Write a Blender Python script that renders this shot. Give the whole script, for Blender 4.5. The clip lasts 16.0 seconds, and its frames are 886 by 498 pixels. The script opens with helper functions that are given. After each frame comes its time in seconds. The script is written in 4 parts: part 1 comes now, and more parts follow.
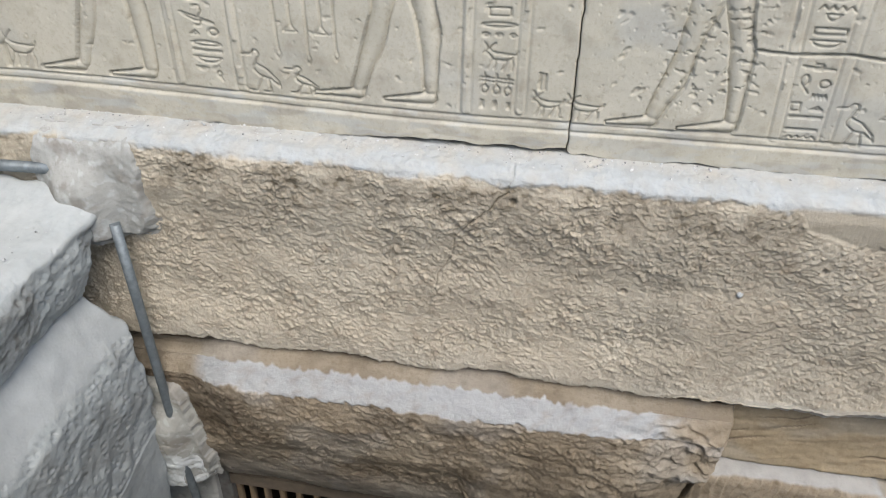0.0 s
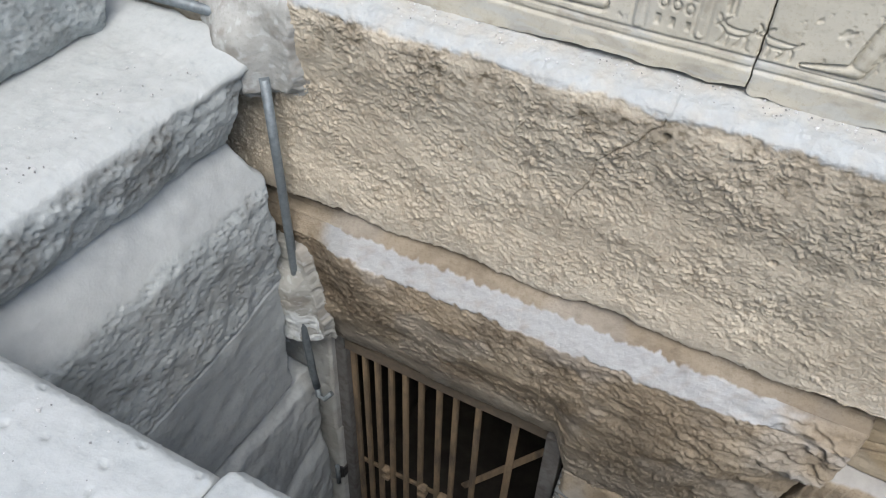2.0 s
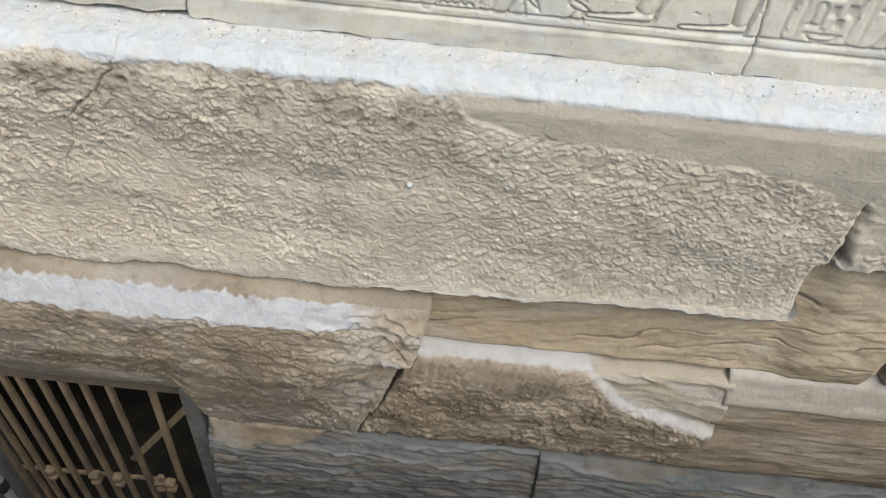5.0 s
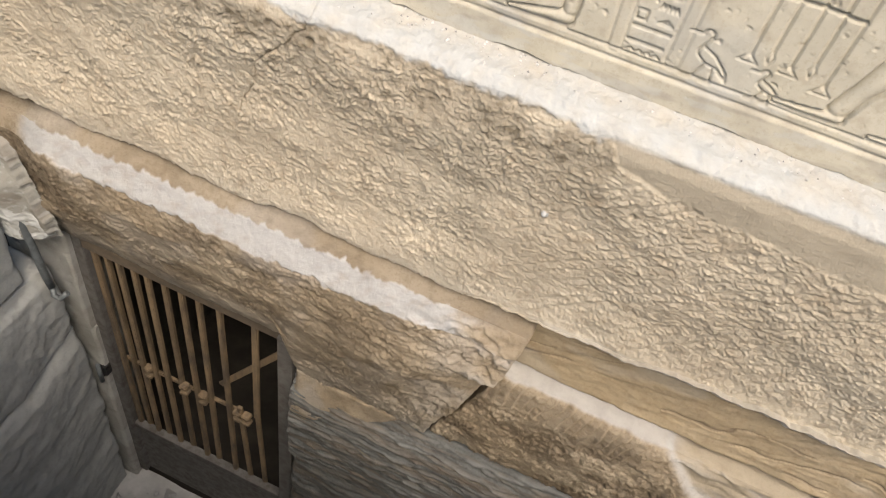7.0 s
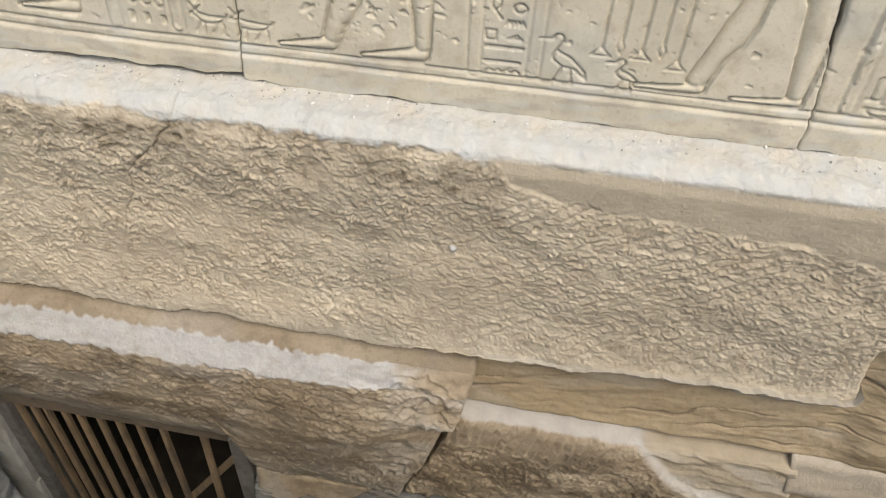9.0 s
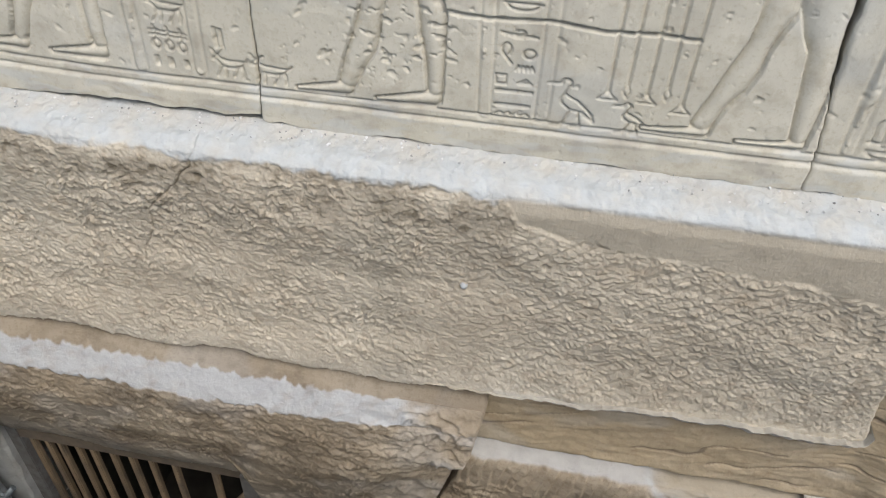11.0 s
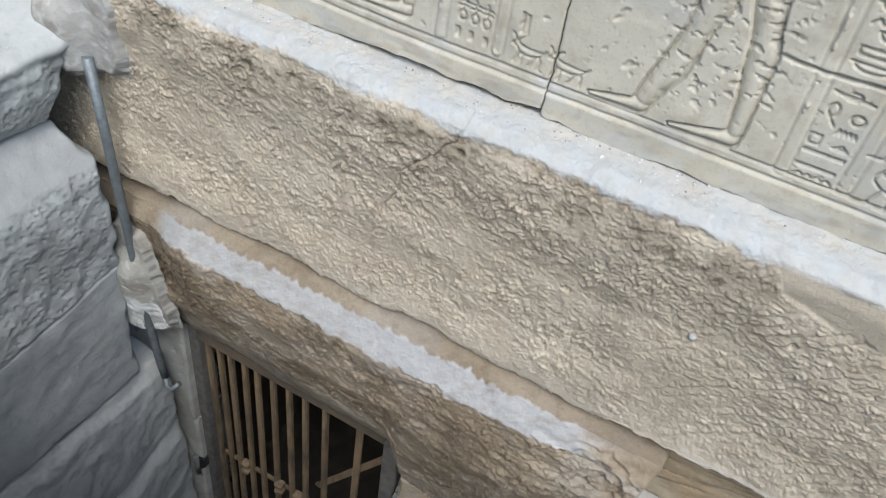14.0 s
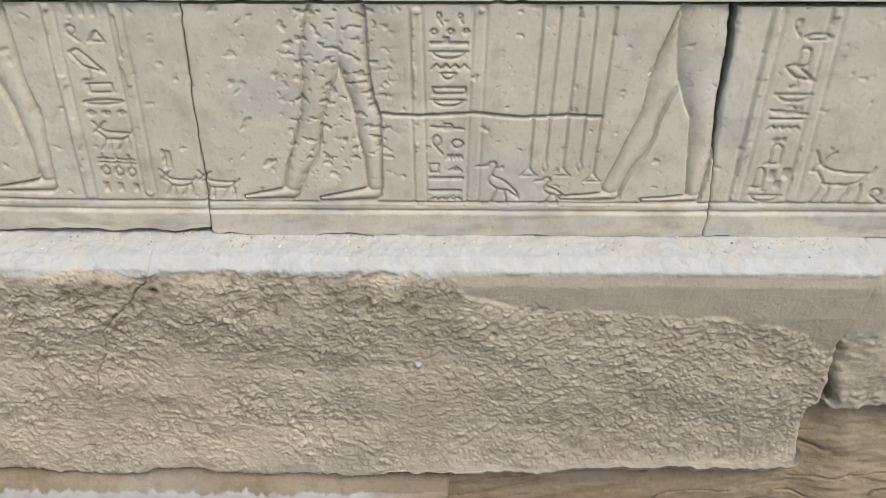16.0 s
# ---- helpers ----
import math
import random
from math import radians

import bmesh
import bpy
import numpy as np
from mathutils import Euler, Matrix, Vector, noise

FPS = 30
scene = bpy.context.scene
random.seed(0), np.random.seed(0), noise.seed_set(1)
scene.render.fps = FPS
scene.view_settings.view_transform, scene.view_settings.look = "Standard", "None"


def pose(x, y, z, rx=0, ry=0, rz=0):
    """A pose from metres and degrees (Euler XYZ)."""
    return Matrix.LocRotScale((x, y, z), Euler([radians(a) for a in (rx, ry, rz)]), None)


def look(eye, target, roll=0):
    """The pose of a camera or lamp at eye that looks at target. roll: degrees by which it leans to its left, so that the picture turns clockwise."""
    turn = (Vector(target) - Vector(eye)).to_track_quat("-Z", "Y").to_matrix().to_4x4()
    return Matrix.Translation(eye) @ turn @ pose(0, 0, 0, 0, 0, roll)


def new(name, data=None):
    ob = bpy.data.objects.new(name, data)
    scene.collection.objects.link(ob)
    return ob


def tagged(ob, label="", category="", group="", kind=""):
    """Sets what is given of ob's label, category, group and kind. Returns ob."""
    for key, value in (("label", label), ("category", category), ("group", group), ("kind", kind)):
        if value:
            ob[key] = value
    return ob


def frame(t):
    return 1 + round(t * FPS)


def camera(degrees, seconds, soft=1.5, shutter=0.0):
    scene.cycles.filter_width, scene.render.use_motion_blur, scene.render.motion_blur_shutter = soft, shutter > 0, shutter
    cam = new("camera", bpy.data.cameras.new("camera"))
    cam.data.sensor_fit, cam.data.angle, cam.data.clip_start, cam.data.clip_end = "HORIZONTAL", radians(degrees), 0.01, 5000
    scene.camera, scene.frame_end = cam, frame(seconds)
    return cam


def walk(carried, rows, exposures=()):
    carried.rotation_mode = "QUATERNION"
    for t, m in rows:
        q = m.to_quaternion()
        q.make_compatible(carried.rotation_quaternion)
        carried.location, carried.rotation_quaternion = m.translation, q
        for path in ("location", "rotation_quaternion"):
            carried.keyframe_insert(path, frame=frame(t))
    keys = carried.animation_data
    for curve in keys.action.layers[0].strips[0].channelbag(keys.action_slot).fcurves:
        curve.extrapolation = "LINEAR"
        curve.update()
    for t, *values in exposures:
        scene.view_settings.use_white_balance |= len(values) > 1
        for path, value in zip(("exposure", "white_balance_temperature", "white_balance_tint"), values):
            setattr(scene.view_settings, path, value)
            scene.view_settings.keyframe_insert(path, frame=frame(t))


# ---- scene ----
cam = camera(57.9, 16.0, soft=1.15)
PATH = [
    (0, (0.056, -0.042, 1.417), (-0.246, 1.595, 0.31), -0.0),
    (0.5, (0.067, -0.042, 1.418), (-0.241, 1.594, 0.31), -0.3),
    (1, (0.07, -0.031, 1.413), (-0.224, 1.541, 0.211), -0.1),
    (1.5, (0.095, 0.061, 1.417), (-0.231, 1.57, 0.146), 4.5),
    (2, (0.149, 0.126, 1.388), (-0.527, 1.455, 0.054), 2.3),
    (2.3, (0.265, 0.158, 1.388), (-0.633, 1.332, 0.021), 3.1),
    (2.5, (0.303, 0.125, 1.416), (-0.616, 1.287, 0.073), 6.6),
    (3, (0.442, 0.168, 1.425), (-0.432, 1.552, 0.276), 4.8),
    (3.5, (0.551, 0.253, 1.396), (0.099, 1.77, 0.173), 3.9),
    (4, (0.622, 0.308, 1.392), (0.503, 1.833, 0.103), 0.3),
    (4.5, (0.593, 0.293, 1.397), (0.604, 1.744, 0.021), -1.4),
    (5, (0.547, 0.354, 1.412), (0.539, 1.708, -0.06), 5.7),
    (5.2, (0.529, 0.371, 1.41), (0.475, 1.715, -0.07), 8.2),
    (7.3, (0.57, 0.367, 1.434), (0.234, 1.658, -0.057), 12.5),
    (7.5, (0.568, 0.374, 1.434), (0.247, 1.671, -0.054), 11.8),
    (8, (0.579, 0.383, 1.43), (0.312, 1.704, -0.048), 8.9),
    (8.5, (0.596, 0.39, 1.427), (0.399, 1.749, -0.028), 5.3),
    (9, (0.617, 0.389, 1.421), (0.398, 1.811, 0.031), 2.2),
    (11.5, (0.631, 0.358, 1.442), (0.361, 1.843, 0.131), 1.5),
    (12, (0.651, 0.356, 1.442), (0.379, 1.849, 0.14), 1.3),
    (12.5, (0.678, 0.34, 1.43), (0.399, 1.841, 0.138), 1.6),
    (13, (0.688, 0.354, 1.434), (0.39, 1.846, 0.136), 4.6),
    (13.5, (0.607, 0.376, 1.418), (0.082, 1.751, 0.064), 6.6),
    (14, (0.433, 0.347, 1.411), (-0.159, 1.704, 0.068), 8.9),
    (14.5, (0.427, 0.324, 1.396), (0.037, 1.822, 0.13), 5.2),
    (15, (0.494, 0.29, 1.442), (0.411, 1.885, 0.24), 4.5),
    (15.5, (0.526, 0.219, 1.441), (0.582, 1.872, 0.317), 2.1),
    (16, (0.533, 0.195, 1.442), (0.51, 1.891, 0.382), -0.1),
]
# the camera's own brightness and white balance on the way
EXPOSURES = [(0, 0.79, 6600, 10), (2.5, 0.88, 6450, 10), (3, 0.85, 7400, 10), (3.5, 0.84, 7800, 12), (4, 0.88, 7500, 10), (4.5, 0.80, 6900, 10), (5.2, 1.04, 6500, 9), (7.3, 1.1, 7950, 14),
             (8.5, 0.93, 7950, 13), (9, 0.86, 7600, 11), (11.5, 0.76, 6600, 10), (13.5, 0.79, 6350, 9), (14, 0.86, 6350, 9), (14.5, 0.87, 6750, 10), (15, 0.82, 7600, 10), (16, 0.70, 7000, 10)]
walk(cam, [(t, look(eye, target, roll)) for t, eye, target, roll in PATH], EXPOSURES)

# ---- light ----
SUN_ELEVATION, SUN_TURN = 56.0, 27.0
world = bpy.data.worlds.new("world")
scene.world = world
world.use_nodes = True
wn = world.node_tree
sky = wn.nodes.new("ShaderNodeTexSky")
sky.sky_type, sky.sun_disc = "NISHITA", False
sky.sun_elevation, sky.sun_rotation = radians(SUN_ELEVATION), radians(180 - SUN_TURN)
sky.air_density, sky.dust_density = 1.0, 2.5
wn.links.new(sky.outputs[0], wn.nodes["Background"].inputs[0])
wn.nodes["Background"].inputs[1].default_value = 0.15
sun = new("sun", bpy.data.lights.new("sun", "SUN"))
sun.data.energy, sun.data.angle, sun.data.color = 1.5, radians(40), (1.0, 0.97, 0.92)
sun.matrix_world = pose(0, 0, 6, 90 - SUN_ELEVATION, 0, SUN_TURN)


# ---- materials ----
def mixed(nt, fac, a, b, blend="MIX"):
    n = nt.nodes.new("ShaderNodeMix")
    n.data_type, n.blend_type = "RGBA", blend
    for socket, value in ((n.inputs[0], fac), (n.inputs[6], a), (n.inputs[7], b)):
        if isinstance(value, (int, float)):
            socket.default_value = value
        elif isinstance(value, tuple):
            socket.default_value = (*value, 1)
        else:
            nt.links.new(value, socket)
    return n.outputs[2]


def ramp(nt, value, lo, hi):
    n = nt.nodes.new("ShaderNodeMapRange")
    nt.links.new(value, n.inputs[0])
    n.inputs[1].default_value, n.inputs[2].default_value = lo, hi
    return n.outputs[0]


def fine(nt, scale, detail=4, stretch=(1, 1, 1), rough=0.6):
    co = nt.nodes.new("ShaderNodeTexCoord")
    mp = nt.nodes.new("ShaderNodeMapping")
    mp.inputs["Scale"].default_value = stretch
    n = nt.nodes.new("ShaderNodeTexNoise")
    n.inputs["Scale"].default_value, n.inputs["Detail"].default_value, n.inputs["Roughness"].default_value = scale, detail, rough
    nt.links.new(co.outputs["Object"], mp.inputs[0])
    nt.links.new(mp.outputs[0], n.inputs[0])
    return n.outputs[0]


def stone(name, base, light, dark, dust=(0.405, 0.430, 0.430), stain=(0.15, 0.12, 0.09), patch=(0.345, 0.312, 0.246), layers=0.0, bump=0.35, rough=0.92, swell=1.0):
    m = bpy.data.materials.new(name)
    m.use_nodes = True
    nt = m.node_tree
    b = nt.nodes["Principled BSDF"]
    wide, mid, grain = fine(nt, 3.5), fine(nt, 24), fine(nt, 110, 5, rough=0.7)
    col = mixed(nt, ramp(nt, wide, 0.38, 0.62), base, light)
    col = mixed(nt, ramp(nt, mid, 0.52, 0.78), col, dark)
    if layers:
        band = fine(nt, 9, 5, (0.5, 0.5, 9))
        lay = nt.nodes.new("ShaderNodeMath")
        lay.operation = "MULTIPLY"
        nt.links.new(ramp(nt, band, 0.5, 0.68), lay.inputs[0])
        lay.inputs[1].default_value = layers
        col = mixed(nt, lay.outputs[0], col, dark)
    speck = nt.nodes.new("ShaderNodeMath")
    speck.operation = "MULTIPLY"
    nt.links.new(ramp(nt, grain, 0.52, 0.66), speck.inputs[0])
    speck.inputs[1].default_value = 0.5
    col = mixed(nt, speck.outputs[0], col, dark)
    for key, tone in (("patch", patch), ("stain", stain), ("dust", dust)):
        at = nt.nodes.new("ShaderNodeAttribute")
        at.attribute_name = key
        col = mixed(nt, at.outputs["Fac"], col, mixed(nt, ramp(nt, mid, 0.35, 0.75), tone, tuple(0.86 * c for c in tone)))
    nt.links.new(col, b.inputs["Base Color"])
    b.inputs["Roughness"].default_value = rough
    b.inputs["Specular IOR Level"].default_value = 0.25
    add = nt.nodes.new("ShaderNodeMath")
    add.operation = "ADD"
    nt.links.new(grain, add.inputs[0])
    part_mid = nt.nodes.new("ShaderNodeMath")
    part_mid.operation = "MULTIPLY"
    part_mid.inputs[1].default_value = swell
    nt.links.new(mid, part_mid.inputs[0])
    nt.links.new(part_mid.outputs[0], add.inputs[1])
    bp = nt.nodes.new("ShaderNodeBump")
    bp.inputs["Strength"].default_value, bp.inputs["Distance"].default_value = bump, 0.004
    nt.links.new(add.outputs[0], bp.inputs["Height"])
    nt.links.new(bp.outputs[0], b.inputs["Normal"])
    return m


def plain(name, a, c, scale=40, rough=0.6, metal=0.0, bump=0.2, stretch=(1, 1, 1)):
    m = bpy.data.materials.new(name)
    m.use_nodes = True
    nt = m.node_tree
    b = nt.nodes["Principled BSDF"]
    n, g = fine(nt, scale, 5, stretch), fine(nt, 6, 3)
    col = mixed(nt, ramp(nt, n, 0.4, 0.65), a, c)
    col = mixed(nt, ramp(nt, g, 0.45, 0.8), col, tuple(0.7 * v for v in a))
    nt.links.new(col, b.inputs["Base Color"])
    b.inputs["Roughness"].default_value, b.inputs["Metallic"].default_value = rough, metal
    bp = nt.nodes.new("ShaderNodeBump")
    bp.inputs["Strength"].default_value, bp.inputs["Distance"].default_value = bump, 0.003
    nt.links.new(n, bp.inputs["Height"])
    nt.links.new(bp.outputs[0], b.inputs["Normal"])
    return m


CARVED = stone("carved_sandstone", (0.410, 0.390, 0.319), (0.454, 0.433, 0.361), (0.336, 0.308, 0.240), stain=(0.228, 0.216, 0.186), bump=0.25)
ROUGH = stone("hewn_sandstone", (0.421, 0.375, 0.294), (0.460, 0.419, 0.336), (0.324, 0.275, 0.204), stain=(0.166, 0.141, 0.100), bump=0.8)
LINTEL = stone("brown_sandstone", (0.250, 0.208, 0.150), (0.300, 0.262, 0.202), (0.165, 0.129, 0.088), dust=(0.375, 0.388, 0.390), stain=(0.095, 0.073, 0.050), layers=0.2, bump=0.8)
YELLOW = stone("yellow_sandstone", (0.290, 0.237, 0.156), (0.340, 0.288, 0.204), (0.235, 0.183, 0.118), bump=0.5)
# grey stone, its tones darkened to carry the shade deep in the pit
SHADED_GREY = stone("shaded_grey_sandstone", (0.090, 0.099, 0.099), (0.128, 0.138, 0.139), (0.052, 0.057, 0.058), dust=(0.230, 0.246, 0.250), layers=0.5, bump=0.6)
PALE = stone("dusty_grey_stone", (0.314, 0.342, 0.343), (0.378, 0.408, 0.408), (0.256, 0.284, 0.285), stain=(0.146, 0.146, 0.137), bump=0.5, swell=0.25)
MORTAR = stone("grey_mortar", (0.292, 0.297, 0.277), (0.358, 0.365, 0.350), (0.237, 0.239, 0.218), dust=(0.58, 0.62, 0.63), bump=0.3, swell=0.4)
# pale finish for unseen walls only, added to bounce light into the pit
BOUNCE_PLASTER = stone("pale_bounce_plaster", (0.620, 0.620, 0.600), (0.700, 0.700, 0.690), (0.520, 0.520, 0.500))
IRON = plain("dark_iron", (0.035, 0.037, 0.04), (0.075, 0.07, 0.065), 30, 0.6, 0.5)
POST = plain("grey_weathered_paint", (0.150, 0.152, 0.150), (0.085, 0.078, 0.070), 30, 0.7, 0.0, 0.3)
RUST = plain("rusty_tan_paint", (0.245, 0.182, 0.114), (0.105, 0.085, 0.064), 32, 0.7, 0.0, 0.3, (1, 1, 0.25))
BROWN = plain("brown_rusted_iron", (0.105, 0.088, 0.068), (0.145, 0.115, 0.085), 35, 0.75)
STEEL = plain("grey_painted_steel", (0.17, 0.20, 0.215), (0.11, 0.13, 0.14), 50, 0.5, 0.3)
# near-black stands in for the unlit inside of the chamber
CHAMBER_SHADE = plain("shade_black_chamber_stone", (0.035, 0.032, 0.028), (0.055, 0.05, 0.043), 8, 0.95)
EARTH = plain("grey_dusty_earth", (0.37, 0.385, 0.39), (0.45, 0.465, 0.47), 14, 0.95)


# ---- shape helpers ----
def lattice(seed):
    return np.random.RandomState(seed).rand(256, 256, 3)


def perlin(x, y, seed):
    g = lattice(seed)[:, :, 0] * 2 * np.pi
    xi, yi = np.floor(x).astype(int), np.floor(y).astype(int)
    fx, fy = x - xi, y - yi
    sx, sy = fx * fx * (3 - 2 * fx), fy * fy * (3 - 2 * fy)

    def corner(i, j):
        a = g[(xi + i) % 256, (yi + j) % 256]
        return np.cos(a) * (fx - i) + np.sin(a) * (fy - j)

    lo = corner(0, 0) * (1 - sx) + corner(1, 0) * sx
    hi = corner(0, 1) * (1 - sx) + corner(1, 1) * sx
    return (lo * (1 - sy) + hi * sy) * 1.5


def fbm(x, y, seed, octaves=4):
    return sum(perlin(x * 2 ** k, y * 2 ** k, seed + k) / 2 ** k for k in range(octaves))


def cells(x, y, seed):
    """Distance to the nearest and second nearest scattered point, the way to the nearest, and its random number."""
    r = lattice(seed)
    xi, yi = np.floor(x).astype(int), np.floor(y).astype(int)
    f1, f2 = np.full(x.shape, 9.0), np.full(x.shape, 9.0)
    dx, dy, rnd = np.zeros(x.shape), np.zeros(x.shape), np.zeros(x.shape)
    for i in (-1, 0, 1):
        for j in (-1, 0, 1):
            p = r[(xi + i) % 256, (yi + j) % 256]
            ax, ay = x - xi - i - p[..., 0], y - yi - j - p[..., 1]
            d = np.hypot(ax, ay)
            near = d < f1
            f2 = np.where(near, f1, np.minimum(f2, d))
            f1 = np.where(near, d, f1)
            dx, dy, rnd = np.where(near, ax, dx), np.where(near, ay, dy), np.where(near, p[..., 2], rnd)
    return f1, f2, dx, dy, rnd


def step(lo, hi, v):
    t = np.clip((v - lo) / (hi - lo), 0, 1)
    return t * t * (3 - 2 * t)


def terraces(u, v, wide, high, seed, sway=1.1, sharp=0.2, cover=0.15):
    """Broken lips of stone: each swells towards its foot, breaks off there and dies out sideways."""
    f = v / high + sway * (perlin(u / wide, v / (3 * high), seed) + 0.5 * perlin(u / wide * 2.6, v / high * 0.7, seed + 1) + 0.22 * perlin(u / wide * 6, v / high * 1.6, seed + 2))
    r = f - np.floor(f)
    fade = step(cover - 0.3, cover + 0.3, perlin(u / wide * 0.9 + 7.3, v / high * 0.6, seed + 3) + 0.4 * perlin(u / wide * 2.3, v / high * 1.5, seed + 4))
    return fade * r ** 1.5 * (1 - step(1 - sharp, 1, r))


def peck(a, s, seed, wide=0.036, high=0.02, turn=15.0, deep=0.006):
    """Hewn face: scattered lips left by a pointed chisel over a rolling ground."""
    c, k = math.cos(radians(turn)), math.sin(radians(turn))
    u, v = a * c - s * k, a * k + s * c
    lips = terraces(u, v, wide, high, seed)
    small = terraces(a * 0.97 + s * 0.26, s * 0.97 - a * 0.26, wide * 0.55, high * 0.6, seed + 20)
    broken = sum(0.72 ** n * perlin(u / wide * 2 ** n * 1.3 + 3 * n, v / high * 2 ** n * 0.8, seed + 12 + n) for n in range(4))
    strength = np.clip(0.95 + 0.7 * fbm(a * 7, s * 7, seed + 7, 3), 0.4, 1.45)
    return deep * (1.1 * lips + 0.5 * small + 0.30 * broken - 0.3) * strength + 0.007 * fbm(a * 6, s * 6, seed + 8, 3)


def strokes(a, s, seed, gap=0.026, turn=38.0, deep=0.006):
    """Rows of short chisel strokes that climb to the right, each a lip with a nick under it."""
    c, k = math.cos(radians(turn)), math.sin(radians(turn))
    bend = 0.35 * perlin(a * 9, s * 9, seed) + 0.16 * perlin(a * 40, s * 40, seed + 1)
    f = (a * k + s * c) / gap + bend
    row = f - np.floor(f)
    ridge = row ** 1.2 * (1 - step(0.76, 1, row))
    along = (a * c - s * k) / 0.0125 + 2.2 * lattice(seed)[np.floor(f).astype(int) % 256, 5, 0] + 0.5 * perlin(a * 50, s * 50, seed + 2)
    tick = along - np.floor(along)
    tick = tick * (1 - step(0.72, 1, tick))
    patchy = step(-0.25, 0.35, perlin(a * 11, s * 13, seed + 3))
    lips = terraces(a, s, 0.023, 0.0122, seed + 30)
    grain = sum(0.7 ** n * perlin(a * 55 * 2 ** n, s * 75 * 2 ** n, seed + 6 + n) for n in range(3))
    return deep * ((0.42 * ridge + 0.75 * ridge * tick) * (0.35 + 0.65 * patchy) + 0.95 * lips + 0.30 * grain - 0.3) + 0.006 * fbm(a * 6, s * 6, seed + 9, 3)


def mesh_from(name, points, quads, smooth, extra=None):
    me = bpy.data.meshes.new(name)
    me.vertices.add(len(points))
    me.vertices.foreach_set("co", np.asarray(points, dtype=np.float32).ravel())
    me.loops.add(quads.size)
    me.loops.foreach_set("vertex_index", quads.astype(np.int32).ravel())
    me.polygons.add(len(quads))
    me.polygons.foreach_set("loop_start", np.arange(0, quads.size, 4, dtype=np.int32))
    me.polygons.foreach_set("use_smooth", smooth)
    for key, values in (extra or {}).items():
        at = me.attributes.new(key, "FLOAT", "POINT")
        at.data.foreach_set("value", values.astype(np.float32))
    me.update(calc_edges=True)
    return me


def under(ob, parent):
    ob.parent = parent
    return ob


TURNS = {"north": (1, 0, 0, 1), "west": (0, -1, 1, 0), "south": (-1, 0, 0, -1)}


def block(name, material, parent, left, right, profile, shape=None, side="north", fineness=0.004, depth=0.3, worn=0.012, seed=1, soft=0.012):
    """A stone whose face follows a profile (depth, height) from its top to its foot, swept from left to right.
    left and right may depend on the height. shape(a, s, d, z) gives relief, and a dict of dust, stain and patch."""
    pr = np.array(profile)
    run = np.concatenate([[0], np.cumsum(np.hypot(*np.diff(pr, axis=0).T))])
    nv = max(4, int(run[-1] / fineness))
    s = np.linspace(0, run[-1], nv)
    d, z = np.interp(s, run, pr[:, 0]), np.interp(s, run, pr[:, 1])
    k = max(1, int(soft / (s[1] - s[0])))
    if k > 1 and nv > 4 * k:
        pad = lambda v: np.concatenate([2 * v[0] - v[k:0:-1], v, 2 * v[-1] - v[-2:-k - 2:-1]])
        kern = np.hanning(2 * k + 3)[1:-1]
        kern /= kern.sum()
        d, z = np.convolve(pad(d), kern, "same")[k:-k], np.convolve(pad(z), kern, "same")[k:-k]
    td, tz = np.gradient(d), np.gradient(z)
    ln = np.hypot(td, tz) + 1e-9
    nd, nz = tz / ln, -td / ln
    lo = left(z) if callable(left) else np.full(nv, float(left))
    hi = right(z) if callable(right) else np.full(nv, float(right))
    nu = max(4, int((hi - lo).max() / fineness))
    u = np.linspace(0, 1, nu)
    A = lo[:, None] + (hi - lo)[:, None] * u[None]
    S, D, Z = (np.repeat(v[:, None], nu, 1) for v in (s, d, z))
    ND, NZ = nd[:, None], nz[:, None]
    h, tags, drop = np.zeros_like(A), {}, 0
    if shape:
        made = shape(A, S, D, Z)
        h, tags = made[0], made[1]
        drop = made[2] if len(made) > 2 else 0
    edge = np.minimum(A - lo[:, None], hi[:, None] - A)
    r = worn * (1 + 0.8 * perlin(A * 14, S * 14, seed + 40))
    r = np.maximum(r, 0.002)
    h = h - r * np.clip(1 - edge / r, 0, 1) ** 2
    D, Z = D + ND * h, Z + NZ * h + drop
    P = np.stack([A, D, Z], -1).reshape(-1, 3)
    idx = np.arange(nv * nu).reshape(nv, nu)
    quads = np.stack([idx[:-1, :-1], idx[1:, :-1], idx[1:, 1:], idx[:-1, 1:]], -1).reshape(-1, 4)
    ring = np.concatenate([idx[:, 0], idx[-1, 1:], idx[-2::-1, -1], idx[0, -2:0:-1]])
    n = len(P)
    front = P[ring]
    back = front + np.array([0, depth, 0])
    keep = tags.get("keep")
    i = np.arange(len(ring))
    j = (i + 1) % len(ring)
    skirt = np.stack([n + i, n + len(ring) + i, n + len(ring) + j, n + j], -1)
    if keep is not None:
        quads, skirt = quads[keep.reshape(-1)[quads].all(1)], skirt[:0]
    P = np.concatenate([P, front, back])
    a, b, c, e = TURNS[side]
    P = np.stack([a * P[:, 0] + b * P[:, 1], c * P[:, 0] + e * P[:, 1], P[:, 2]], -1)
    extra = {}
    for key in ("dust", "stain", "patch"):
        v = np.clip(tags.get(key, np.zeros_like(A)) + np.zeros_like(A), 0, 1).reshape(-1)
        extra[key] = np.concatenate([v, v[ring], v[ring]])
    smooth = np.concatenate([np.ones(len(quads), bool), np.zeros(len(skirt), bool)])
    me = mesh_from(name, P, np.concatenate([quads, skirt]), smooth, extra)
    me.materials.append(material)
    return under(new(name, me), parent)


